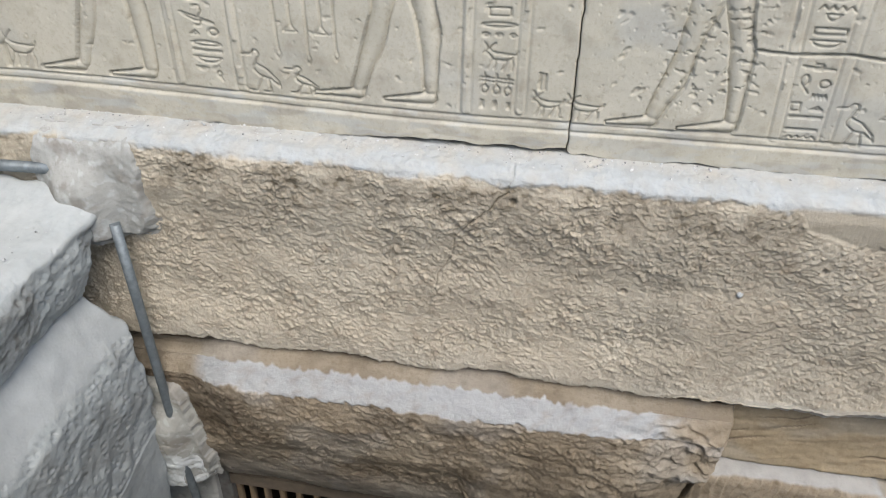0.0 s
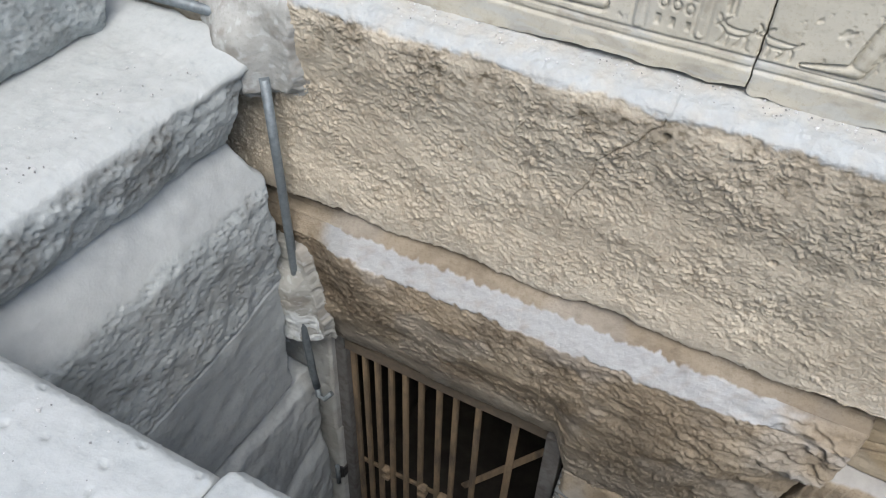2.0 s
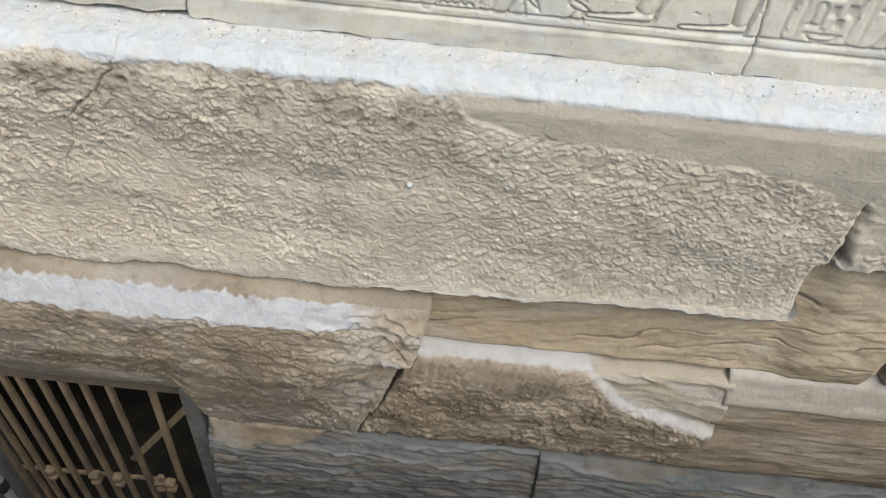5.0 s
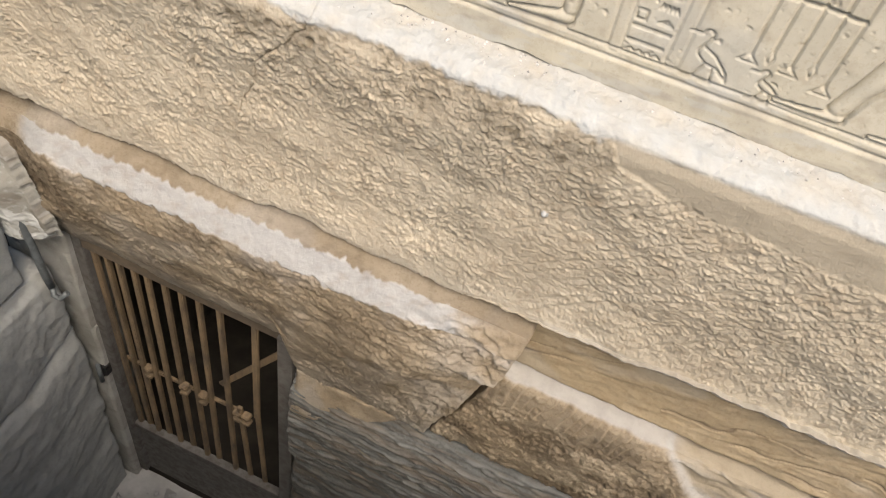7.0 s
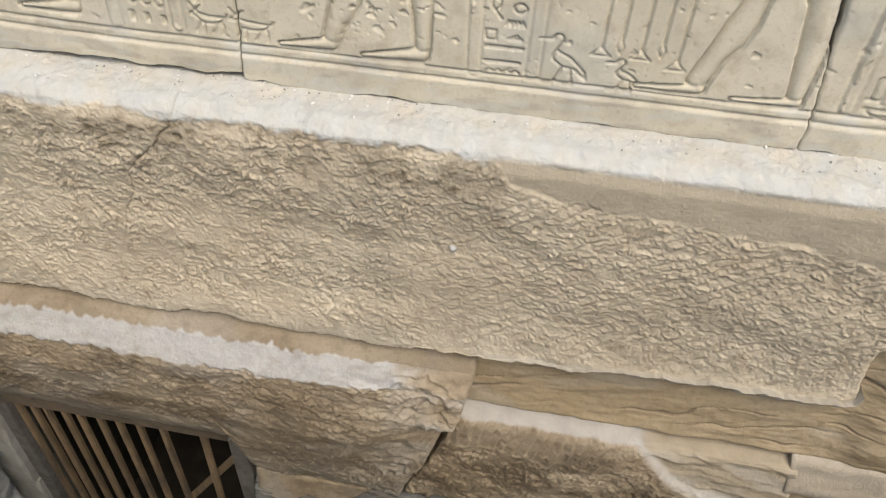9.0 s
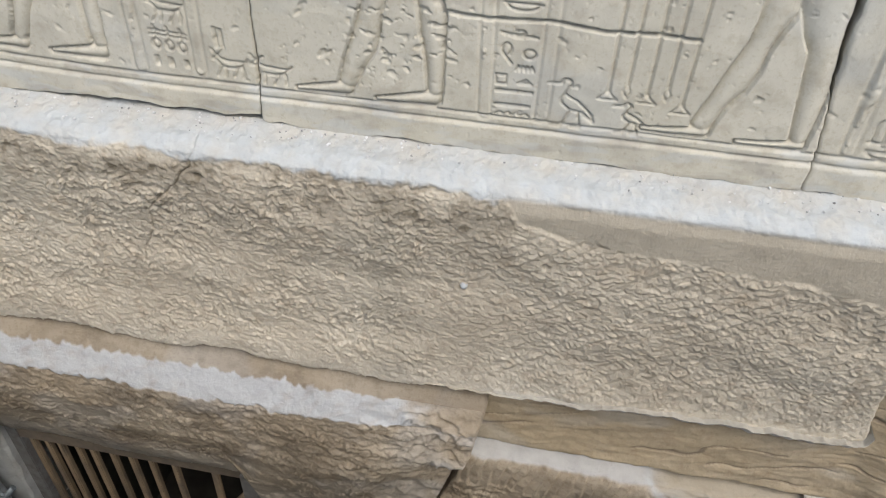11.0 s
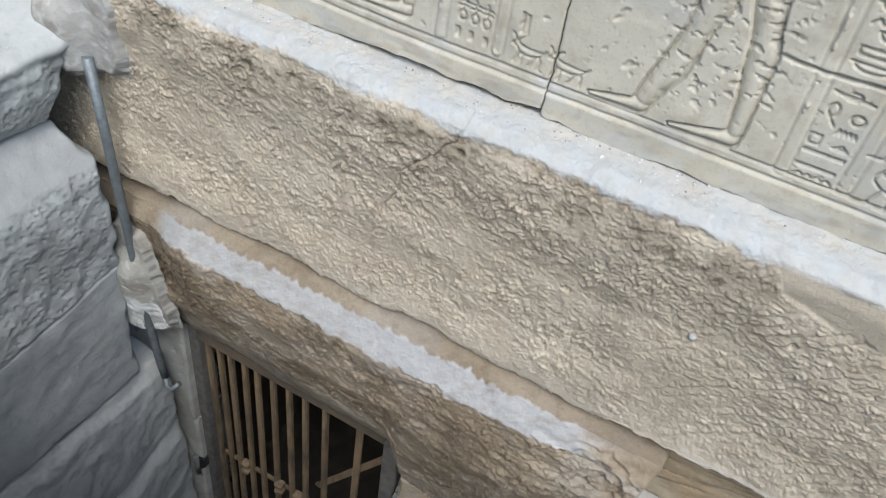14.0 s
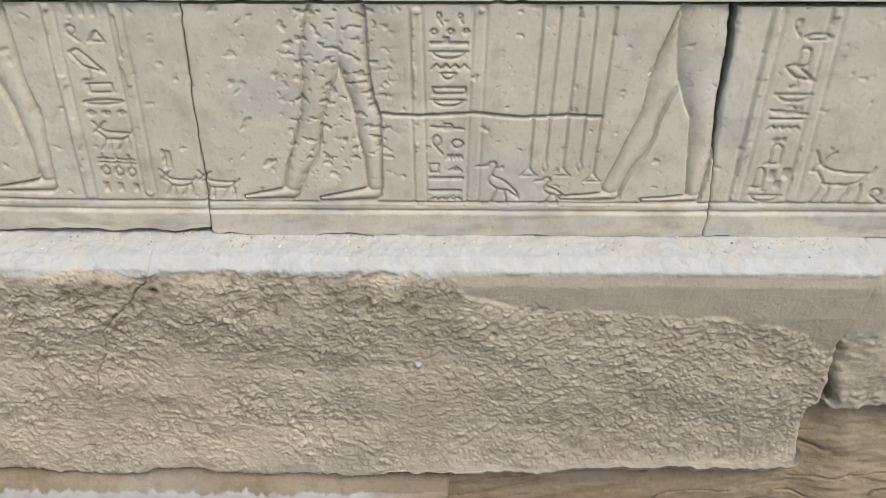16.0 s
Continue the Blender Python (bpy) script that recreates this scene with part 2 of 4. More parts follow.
def part(name, bm, material, parent, label=""):
    me = bpy.data.meshes.new(name)
    bm.to_mesh(me)
    bm.free()
    me.materials.append(material)
    ob = under(new(name, me), parent)
    return tagged(ob, label) if label else ob


def add_box(bm, lo, hi, bevel=0.0):
    c = [(a + b) / 2 for a, b in zip(lo, hi)]
    m = Matrix.Translation(c) @ Matrix.Diagonal((*[b - a for a, b in zip(lo, hi)], 1))
    geo = bmesh.ops.create_cube(bm, size=1, matrix=m)
    if bevel:
        edges = list({e for v in geo["verts"] for e in v.link_edges})
        bmesh.ops.bevel(bm, geom=edges, offset=bevel, segments=2, affect="EDGES")
    return bm


def beam(a, b, w, t, bevel=0.003):
    """A bar from a to b, w wide across and t deep."""
    bm = bmesh.new()
    a, b = Vector(a), Vector(b)
    add_box(bm, (-w / 2, -t / 2, 0), (w / 2, t / 2, (b - a).length), bevel)
    way = (b - a).normalized()
    side = Vector((0, 1, 0)).cross(way).normalized()
    back = way.cross(side)
    m = Matrix((side, back, way)).transposed().to_4x4()
    bmesh.ops.transform(bm, matrix=Matrix.Translation(a) @ m, verts=bm.verts)
    return bm


def tube(points, radius, sides=14):
    """A round pipe along a bent line."""
    bm = bmesh.new()
    rings, pts = [], [Vector(p) for p in points]
    for i, p in enumerate(pts):
        way = (pts[min(i + 1, len(pts) - 1)] - pts[max(i - 1, 0)]).normalized()
        side = way.cross(Vector((0.3, 0.9, 0.31))).normalized()
        up = way.cross(side)
        rings.append([bm.verts.new(p + radius * (math.cos(q) * side + math.sin(q) * up)) for q in np.linspace(0, 2 * math.pi, sides, endpoint=False)])
    for one, two in zip(rings, rings[1:]):
        for i in range(sides):
            f = bm.faces.new((one[i], one[(i + 1) % sides], two[(i + 1) % sides], two[i]))
            f.smooth = True
    bm.faces.new(rings[0][::-1])
    bm.faces.new(rings[-1])
    bmesh.ops.recalc_face_normals(bm, faces=bm.faces)
    return bm


def group(name, label, category, kind=""):
    return tagged(new(name), label, category, "", kind)


# ---- carved relief ----
def lift(x):
    return 0.030 * step(-0.15, -1.3, x)


FIGURE_A = [
    [(-1.060, 1.000, 0.036), (-1.070, 0.920, 0.030), (-1.082, 0.850, 0.021), (-1.091, 0.811, 0.023), (-1.105, 0.769, 0.021), (-1.121, 0.727, 0.016), (-1.129, 0.698, 0.015)],
    [(-1.139, 0.689, 0.016), (-1.190, 0.683, 0.009), (-1.238, 0.678, 0.004)],
    [(-1.000, 1.000, 0.040), (-0.980, 0.920, 0.032), (-0.964, 0.860, 0.024), (-0.960, 0.822, 0.024), (-0.958, 0.782, 0.023), (-0.956, 0.742, 0.021), (-0.956, 0.703, 0.020)],
    [(-0.957, 0.686, 0.015), (-1.011, 0.680, 0.009), (-1.060, 0.676, 0.004)],
]
FIGURE_B = [
    [(-0.345, 1.050, 0.040), (-0.366, 0.970, 0.036), (-0.383, 0.911, 0.027), (-0.390, 0.875, 0.022), (-0.400, 0.836, 0.024), (-0.411, 0.804, 0.023), (-0.425, 0.770, 0.019), (-0.436, 0.735, 0.017), (-0.446, 0.708, 0.017)],
    [(-0.447, 0.692, 0.014), (-0.502, 0.687, 0.008), (-0.551, 0.683, 0.004)],
    [(-0.320, 1.050, 0.050), (-0.308, 0.970, 0.040), (-0.297, 0.918, 0.028), (-0.291, 0.894, 0.025), (-0.283, 0.858, 0.026), (-0.280, 0.827, 0.024), (-0.280, 0.795, 0.019), (-0.280, 0.757, 0.018), (-0.280, 0.717, 0.016)],
    [(-0.281, 0.696, 0.016), (-0.335, 0.690, 0.010), (-0.385, 0.685, 0.004)],
]
FIGURE_C = [
    [(0.314, 1.067, 0.036), (0.299, 1.007, 0.038), (0.287, 0.954, 0.036), (0.278, 0.911, 0.028), (0.269, 0.878, 0.024), (0.262, 0.843, 0.021), (0.255, 0.808, 0.024), (0.244, 0.772, 0.025), (0.227, 0.736, 0.021), (0.213, 0.698, 0.017)],
    [(0.209, 0.683, 0.015), (0.160, 0.677, 0.009), (0.116, 0.673, 0.004)],
    [(0.339, 1.067, 0.036), (0.343, 1.007, 0.033), (0.347, 0.955, 0.029), (0.355, 0.911, 0.025), (0.363, 0.878, 0.022), (0.371, 0.844, 0.025), (0.372, 0.809, 0.023), (0.376, 0.761, 0.018), (0.377, 0.698, 0.015)],
    [(0.374, 0.682, 0.016), (0.320, 0.676, 0.010), (0.269, 0.671, 0.004)],
]
FIGURE_D = [
    [(0.933, 1.044, 0.003), (0.927, 1.008, 0.008), (0.924, 0.967, 0.017), (0.923, 0.913, 0.028), (0.915, 0.880, 0.022), (0.907, 0.846, 0.019), (0.898, 0.811, 0.024), (0.885, 0.775, 0.024), (0.867, 0.738, 0.018), (0.851, 0.695, 0.019)],
    [(0.857, 0.680, 0.011), (0.799, 0.676, 0.007), (0.751, 0.674, 0.004)],
    [(0.982, 1.044, 0.048), (0.986, 1.008, 0.049), (0.984, 0.967, 0.044), (0.991, 0.924, 0.039), (0.999, 0.886, 0.033), (1.009, 0.852, 0.026), (1.013, 0.800, 0.025), (1.015, 0.739, 0.021), (1.015, 0.689, 0.016)],
    [(1.021, 0.676, 0.010), (0.962, 0.672, 0.006), (0.914, 0.671, 0.004)],
]
# upright bands that frame the columns of signs: x and height of both ends
BANDS = [(-0.194, 1.066, -0.201, 0.676), (-0.073, 1.066, -0.078, 0.683), (0.465, 1.048, 0.469, 0.667), (0.58, 1.048, 0.572, 0.674), (1.107, 1.049, 1.099, 0.677),
         (1.211, 1.069, 1.212, 0.677), (-0.894, 1.06, -0.883, 0.677), (-0.738, 1.06, -0.731, 0.677)]
# hanging streams with flared ends
STREAMS = [(0.692, 1.058, 0.683, 0.738), (0.723, 1.053, 0.714, 0.756), (0.757, 1.053, 0.749, 0.738), (0.786, 1.053, 0.782, 0.757), (0.821, 1.053, 0.810, 0.726),
           (-0.640, 1.05, -0.631, 0.782), (-0.602, 1.05, -0.597, 0.837), (-0.560, 1.05, -0.560, 0.776), (-0.526, 1.05, -0.526, 0.837), (-0.496, 1.05, -0.494, 0.790)]
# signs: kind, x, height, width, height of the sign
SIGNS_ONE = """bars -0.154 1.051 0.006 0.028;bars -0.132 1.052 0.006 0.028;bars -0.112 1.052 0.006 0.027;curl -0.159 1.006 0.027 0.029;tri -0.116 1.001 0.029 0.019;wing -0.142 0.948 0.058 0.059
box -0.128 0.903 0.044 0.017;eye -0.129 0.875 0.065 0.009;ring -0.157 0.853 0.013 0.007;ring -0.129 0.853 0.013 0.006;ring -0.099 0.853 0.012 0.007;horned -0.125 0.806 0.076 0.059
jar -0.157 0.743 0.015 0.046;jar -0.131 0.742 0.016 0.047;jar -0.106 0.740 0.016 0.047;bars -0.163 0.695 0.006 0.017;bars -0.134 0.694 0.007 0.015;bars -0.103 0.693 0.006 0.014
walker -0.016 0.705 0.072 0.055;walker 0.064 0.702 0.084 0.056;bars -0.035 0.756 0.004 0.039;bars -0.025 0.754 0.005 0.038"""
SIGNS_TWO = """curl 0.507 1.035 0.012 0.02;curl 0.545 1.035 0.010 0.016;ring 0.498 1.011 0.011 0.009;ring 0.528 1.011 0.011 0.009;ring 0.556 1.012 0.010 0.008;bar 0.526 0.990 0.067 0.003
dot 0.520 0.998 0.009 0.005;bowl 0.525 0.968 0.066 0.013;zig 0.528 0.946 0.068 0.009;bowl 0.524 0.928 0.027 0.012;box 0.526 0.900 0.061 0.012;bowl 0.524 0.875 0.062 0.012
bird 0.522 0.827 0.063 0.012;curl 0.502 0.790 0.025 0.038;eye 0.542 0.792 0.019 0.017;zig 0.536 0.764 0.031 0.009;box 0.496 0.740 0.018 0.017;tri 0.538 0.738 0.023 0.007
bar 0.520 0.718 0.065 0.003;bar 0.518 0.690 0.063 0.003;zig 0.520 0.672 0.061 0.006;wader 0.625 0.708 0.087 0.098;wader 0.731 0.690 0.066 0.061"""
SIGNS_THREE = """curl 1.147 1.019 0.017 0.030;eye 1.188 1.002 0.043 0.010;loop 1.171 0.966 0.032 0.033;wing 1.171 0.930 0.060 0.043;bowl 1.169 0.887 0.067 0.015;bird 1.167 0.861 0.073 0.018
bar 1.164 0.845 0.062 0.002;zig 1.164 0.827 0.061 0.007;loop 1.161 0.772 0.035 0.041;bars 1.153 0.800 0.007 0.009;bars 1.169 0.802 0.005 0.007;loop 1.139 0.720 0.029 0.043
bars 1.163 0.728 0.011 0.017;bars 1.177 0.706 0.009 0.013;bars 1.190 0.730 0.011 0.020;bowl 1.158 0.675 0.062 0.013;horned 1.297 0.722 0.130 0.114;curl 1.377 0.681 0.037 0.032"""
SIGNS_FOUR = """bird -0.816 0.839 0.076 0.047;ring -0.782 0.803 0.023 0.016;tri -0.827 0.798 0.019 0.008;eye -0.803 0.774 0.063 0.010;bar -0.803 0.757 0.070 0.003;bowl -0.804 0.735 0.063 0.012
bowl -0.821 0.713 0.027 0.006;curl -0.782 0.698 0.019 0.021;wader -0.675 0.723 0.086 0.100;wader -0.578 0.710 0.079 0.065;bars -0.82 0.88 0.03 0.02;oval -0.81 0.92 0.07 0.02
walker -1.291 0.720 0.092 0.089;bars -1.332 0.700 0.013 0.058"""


def near_line(px, pz, ax, az, bx, bz):
    """Distance to a stretch, and how far along it."""
    dx, dz = bx - ax, bz - az
    t = np.clip(((px - ax) * dx + (pz - az) * dz) / (dx * dx + dz * dz + 1e-12), 0, 1)
    return np.hypot(px - ax - t * dx, pz - az - t * dz), t


class Relief:
    """A field of depth over a wall; each cut touches only the points round it."""

    def __init__(self, X, Z):
        self.X, self.Z, self.h = X, Z, np.zeros_like(X)

    def pick(self, x0, x1, z0, z1, pad=0.03):
        return (self.X > min(x0, x1) - pad) & (self.X < max(x0, x1) + pad) & (self.Z > min(z0, z1) - pad) & (self.Z < max(z0, z1) + pad)

    def groove(self, ax, az, bx, bz, wide, deep):
        m = self.pick(ax, bx, az, bz)
        if m.any():
            d, _ = near_line(self.X[m], self.Z[m], ax, az, bx, bz)
            self.h[m] = np.minimum(self.h[m], -deep * (1 - step(0.25 * wide, wide, d)))

    def line(self, points, wide=0.0030, deep=0.0058):
        for (ax, az), (bx, bz) in zip(points, points[1:]):
            self.groove(ax, az, bx, bz, wide, deep)

    def ridge(self, ax, az, bx, bz, wide, high):
        m = self.pick(ax, bx, az, bz)
        if m.any():
            d, _ = near_line(self.X[m], self.Z[m], ax, az, bx, bz)
            self.h[m] += high * (1 - step(0.5 * wide, wide, d)) - 0.6 * high * np.exp(-((d - 1.35 * wide) / (0.35 * wide)) ** 2)

    def limbs(self, chains, deep=0.0145):
        xs = [p[0] for c in chains for p in c]
        zs = [p[1] for c in chains for p in c]
        m = self.pick(min(xs), max(xs), min(zs), max(zs), 0.07)
        if not m.any():
            return
        px, pz = self.X[m], self.Z[m]
        best, bulge = np.full(px.shape, 9.0), np.zeros(px.shape)
        for c in chains:
            for (ax, az, ar), (bx, bz, br) in zip(c, c[1:]):
                d, t = near_line(px, pz, ax, az, bx, bz)
                r = ar + (br - ar) * t
                out = d - r
                full = np.clip(1 - (d / r) ** 2, 0, 1) ** 0.72
                hit = out < best
                best = np.where(hit, out, best)
                bulge = np.where(out < 0, np.maximum(bulge, full), bulge)
        inside = -deep * (1 - bulge)
        outside = -deep * (1 - step(0.0, 0.0028, best))
        self.h[m] = np.where(best < 0, inside, np.minimum(self.h[m], outside))

    def sign(self, kind, x, z, w, h):
        e = lambda pts: self.line([(x + w * a, z + h * b) for a, b in pts])
        arc = lambda cx, cz, rx, rz, a0, a1, n=12: [(cx + rx * math.cos(t), cz + rz * math.sin(t)) for t in np.linspace(radians(a0), radians(a1), n)]
        if kind in ("bars", "bar", "dot"):
            m = self.pick(x - w / 2, x + w / 2, z - h / 2, z + h / 2, 0.01)
            if m.any():
                d = np.maximum(np.abs(self.X[m] - x) - w / 2, np.abs(self.Z[m] - z) - h / 2)
                self.h[m] = np.minimum(self.h[m], -0.007 * (1 - step(0, 0.0025, d)))
        elif kind == "box":
            e([(-.5, -.5), (.5, -.5), (.5, .5), (-.5, .5), (-.5, -.5)])
        elif kind == "oval":
            e(arc(0, 0, .5, .5, 0, 360, 18))
        elif kind == "tri":
            e([(-.5, -.5), (.5, -.5), (.1, .5), (-.5, -.5)])
        elif kind == "zig":
            e([(-.5 + k / 8, .5 if k % 2 else -.5) for k in range(9)])
        elif kind == "curl":
            e(arc(0, .2, .3, .3, -60, 250) + [(.4, -.5)])
        elif kind == "loop":
            e([(-.3, -.5), (-.3, .2)] + arc(0, .2, .3, .3, 180, 0) + [(.3, -.5), (-.5, -.5)])
        elif kind == "jar":
            e([(0, .5), (0, -.1)] + arc(0, -.3, .5, .2, 90, 450))
            e([(-.6, .3), (.6, .3)])
            e([(-.6, .12), (.6, .12)])
        elif kind == "wing":
            e([(-.5, .4), (-.25, .5), (-.05, .35), (.5, -.25), (.2, -.15), (-.15, -.05), (-.3, .15), (-.5, .4)])
            e([(0, -.1), (0, -.5), (-.25, -.5)])
        elif kind == "ring":
            e(arc(0, 0, .5, .5, 0, 360, 10))
        elif kind == "eye":
            e(arc(0, -.3, .62, .8, 25, 155))
            e(arc(0, .3, .62, .8, 205, 335))
        elif kind == "bowl":
            e([(-.52, .5), (.52, .5)])
            e(arc(0, .5, .45, 1.0, 180, 360))
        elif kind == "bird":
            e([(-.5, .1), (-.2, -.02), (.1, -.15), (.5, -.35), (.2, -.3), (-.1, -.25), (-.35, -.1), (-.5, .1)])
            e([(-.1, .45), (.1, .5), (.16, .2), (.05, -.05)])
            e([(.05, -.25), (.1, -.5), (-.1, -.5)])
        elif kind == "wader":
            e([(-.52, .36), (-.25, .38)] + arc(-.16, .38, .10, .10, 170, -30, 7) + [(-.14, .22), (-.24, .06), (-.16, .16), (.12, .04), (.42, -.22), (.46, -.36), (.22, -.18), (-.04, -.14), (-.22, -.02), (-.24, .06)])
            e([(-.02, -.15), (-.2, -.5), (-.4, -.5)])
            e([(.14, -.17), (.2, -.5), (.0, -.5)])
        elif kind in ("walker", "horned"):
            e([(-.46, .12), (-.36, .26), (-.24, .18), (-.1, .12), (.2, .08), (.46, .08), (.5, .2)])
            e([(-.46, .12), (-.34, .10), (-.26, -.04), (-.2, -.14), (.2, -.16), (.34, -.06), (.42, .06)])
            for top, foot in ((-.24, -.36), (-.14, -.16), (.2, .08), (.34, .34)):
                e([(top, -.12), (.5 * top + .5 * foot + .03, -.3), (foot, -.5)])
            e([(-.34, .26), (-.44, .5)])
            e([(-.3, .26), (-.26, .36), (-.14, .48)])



def crack_x(line):
    zs, xs = [p[1] for p in line], [p[0] for p in line]
    order = np.argsort(zs)
    return lambda z: np.interp(z, np.array(zs)[order], np.array(xs)[order]) + 0.0022 * perlin(np.asarray(z, float) * 55, 0.5 + 0 * np.asarray(z, float), 9)


JOINT = crack_x([(0.05, 1.067), (0.044, 0.965), (0.042, 0.854), (0.040, 0.759), (0.039, 0.697), (0.034, 0.594)])
SPLIT = crack_x([(1.028, 1.049), (1.034, 0.967), (1.033, 0.858), (1.045, 0.739), (1.053, 0.651), (1.048, 0.597)])


def carving(A, S, D, Z):
    zz = Z - lift(A)
    f = Relief(A, zz)
    for ax, az, bx, bz in BANDS:
        f.ridge(ax, az, bx, bz, 0.009, 0.005)
    for ax, az, bx, bz in STREAMS:
        f.groove(ax, az, bx, bz, 0.0042, 0.006)
    for k, (ax, az, bx, bz) in enumerate(STREAMS):
        if k % 2:
            f.line([(bx, bz), (bx - 0.006, bz - 0.014), (bx, bz - 0.026), (bx + 0.006, bz - 0.014), (bx, bz)], 0.0026, 0.004)
        else:
            f.line([(bx - 0.016, bz - 0.014), (bx - 0.005, bz - 0.004), (bx, bz + 0.010), (bx + 0.005, bz - 0.004), (bx + 0.016, bz - 0.014), (bx - 0.016, bz - 0.014)], 0.0026, 0.004)
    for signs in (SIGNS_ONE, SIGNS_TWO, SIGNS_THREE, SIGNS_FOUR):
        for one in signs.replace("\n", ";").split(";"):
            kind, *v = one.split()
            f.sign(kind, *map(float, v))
    for figure in (FIGURE_A, FIGURE_B, FIGURE_C, FIGURE_D):
        f.limbs(figure)
    # skirt hem of the striding figure
    f.line([(0.895, 0.935), (0.955, 1.05)], 0.004, 0.006)
    f.line([(0.953, 0.93), (0.958, 1.03)], 0.003, 0.004)
    h = f.h
    # mason's joint that runs through the signs
    for (ax, az), (bx, bz) in zip([(0.397, 0.854), (0.467, 0.850), (0.574, 0.856), (0.66, 0.847), (0.75, 0.852), (0.815, 0.849)],
                                  [(0.467, 0.850), (0.574, 0.856), (0.66, 0.847), (0.75, 0.852), (0.815, 0.849), (0.815, 0.849)]):
        f.groove(ax, az, bx, bz, 0.0045, 0.012)
    # ground lines below the figures
    h = np.where(zz < 0.661, np.minimum(h, 0.0), h)
    for level, deep in ((0.663, 0.0058), (0.644, 0.0042)):
        h = h - deep * np.exp(-((zz - level - 0.0008 * perlin(A * 9, zz * 0, 3)) / 0.0025) ** 2)
    h = h + 0.004 * (1 - step(0.636, 0.644, zz))
    # hacked away figure and scattered chips
    hack = step(0.2, 0.24, A) * step(0.44, 0.39, A) * step(0.70, 0.75, zz)
    bite = fbm(A * 46 + zz * 16, zz * 78, 31, 4)
    h = h - hack * 0.0055 * step(0.34, 0.62, bite)
    h = h - 0.0030 * step(0.72, 0.92, fbm(A * 36, zz * 48, 33, 4)) * (zz > 0.66)
    f1, *_, r = cells(A / 0.011, zz / 0.011, 35)
    h = h - 0.0016 * step(0.25, 0.1, f1) * (r > 0.9)
    slash = fbm((A * 0.8 + zz * 0.6) * 16, (zz * 0.8 - A * 0.6) * 40, 37, 3)
    h = h - 0.0045 * step(0.55, 0.80, slash) * step(0.06, 0.1, A) * step(0.25, 0.2, A) * (zz > 0.72)
    h = h + 0.0022 * fbm(A * 9, zz * 9, 21, 4)
    worn = fbm(A * 7, zz * 25, 41, 3)
    base = step(0.672, 0.66, zz)
    dust = 0.18 * step(0.1, 0.6, worn) * base + 0.30 * step(0.15, 0.45, fbm(A * 12, zz * 36, 44, 4)) * base + 0.25 * step(0.25, 0.7, fbm(A * 5, zz * 5, 43, 3))
    stain = 0.38 * step(0.0, 0.35, fbm(A * 5, zz * 20, 45, 5)) * base + 0.18 * step(0.1, 0.5, fbm(A * 6, zz * 6, 46, 4))
    foot = step(0.62, 0.592, zz) * (0.010 * fbm(A * 8, A * 0, 47, 4) + 0.009 * step(-0.5, -0.3, A) * step(0.05, 0.03, A))
    return h, {"dust": dust, "stain": stain}, foot


wall_north = group("wall_north", "weathered sandstone temple wall with carved reliefs above hewn blocks", "temple wall", "structure")
block("carved_block", CARVED, wall_north, -1.8, lambda z: JOINT(z) - 0.0015, [(1.62, 1.062), (1.62, 0.592)], carving, fineness=0.0028, worn=0.004, soft=0)
block("carved_block", CARVED, wall_north, lambda z: JOINT(z) + 0.0015, lambda z: SPLIT(z) - 0.001 - 0.006 * step(0.7, 1.05, z), [(1.618, 1.060), (1.618, 0.588)], carving, fineness=0.0024, worn=0.004, soft=0)
block("carved_block", CARVED, wall_north, lambda z: SPLIT(z) + 0.001 + 0.006 * step(0.7, 1.05, z), 2.6, [(1.62, 1.056), (1.62, 0.586)], carving, fineness=0.0032, worn=0.005, soft=0)


def dressed(A, S, D, Z):
    return 0.004 * fbm(A * 8, S * 8, 51, 4) - 0.006 * step(0.2, 0.05, cells(A / 0.06, S / 0.05, 52)[0]), {"dust": 0.3 * step(0.1, 0.6, fbm(A * 4, S * 4, 53, 3))}


for x0, x1 in ((-2.2, -0.53), (-0.525, 0.61), (0.615, 1.5), (1.505, 2.6)):
    block("wall_block", CARVED, wall_north, x0, x1, [(1.612, 1.72), (1.612, 1.068)], dressed, fineness=0.012, worn=0.008)
for x0, x1 in ((-2.2, -1.1), (-1.095, 0.2), (0.205, 1.3), (1.305, 2.6)):
    block("wall_block", CARVED, wall_north, x0, x1, [(1.63, 2.5), (1.63, 1.725)], dressed, fineness=0.03, worn=0.01)


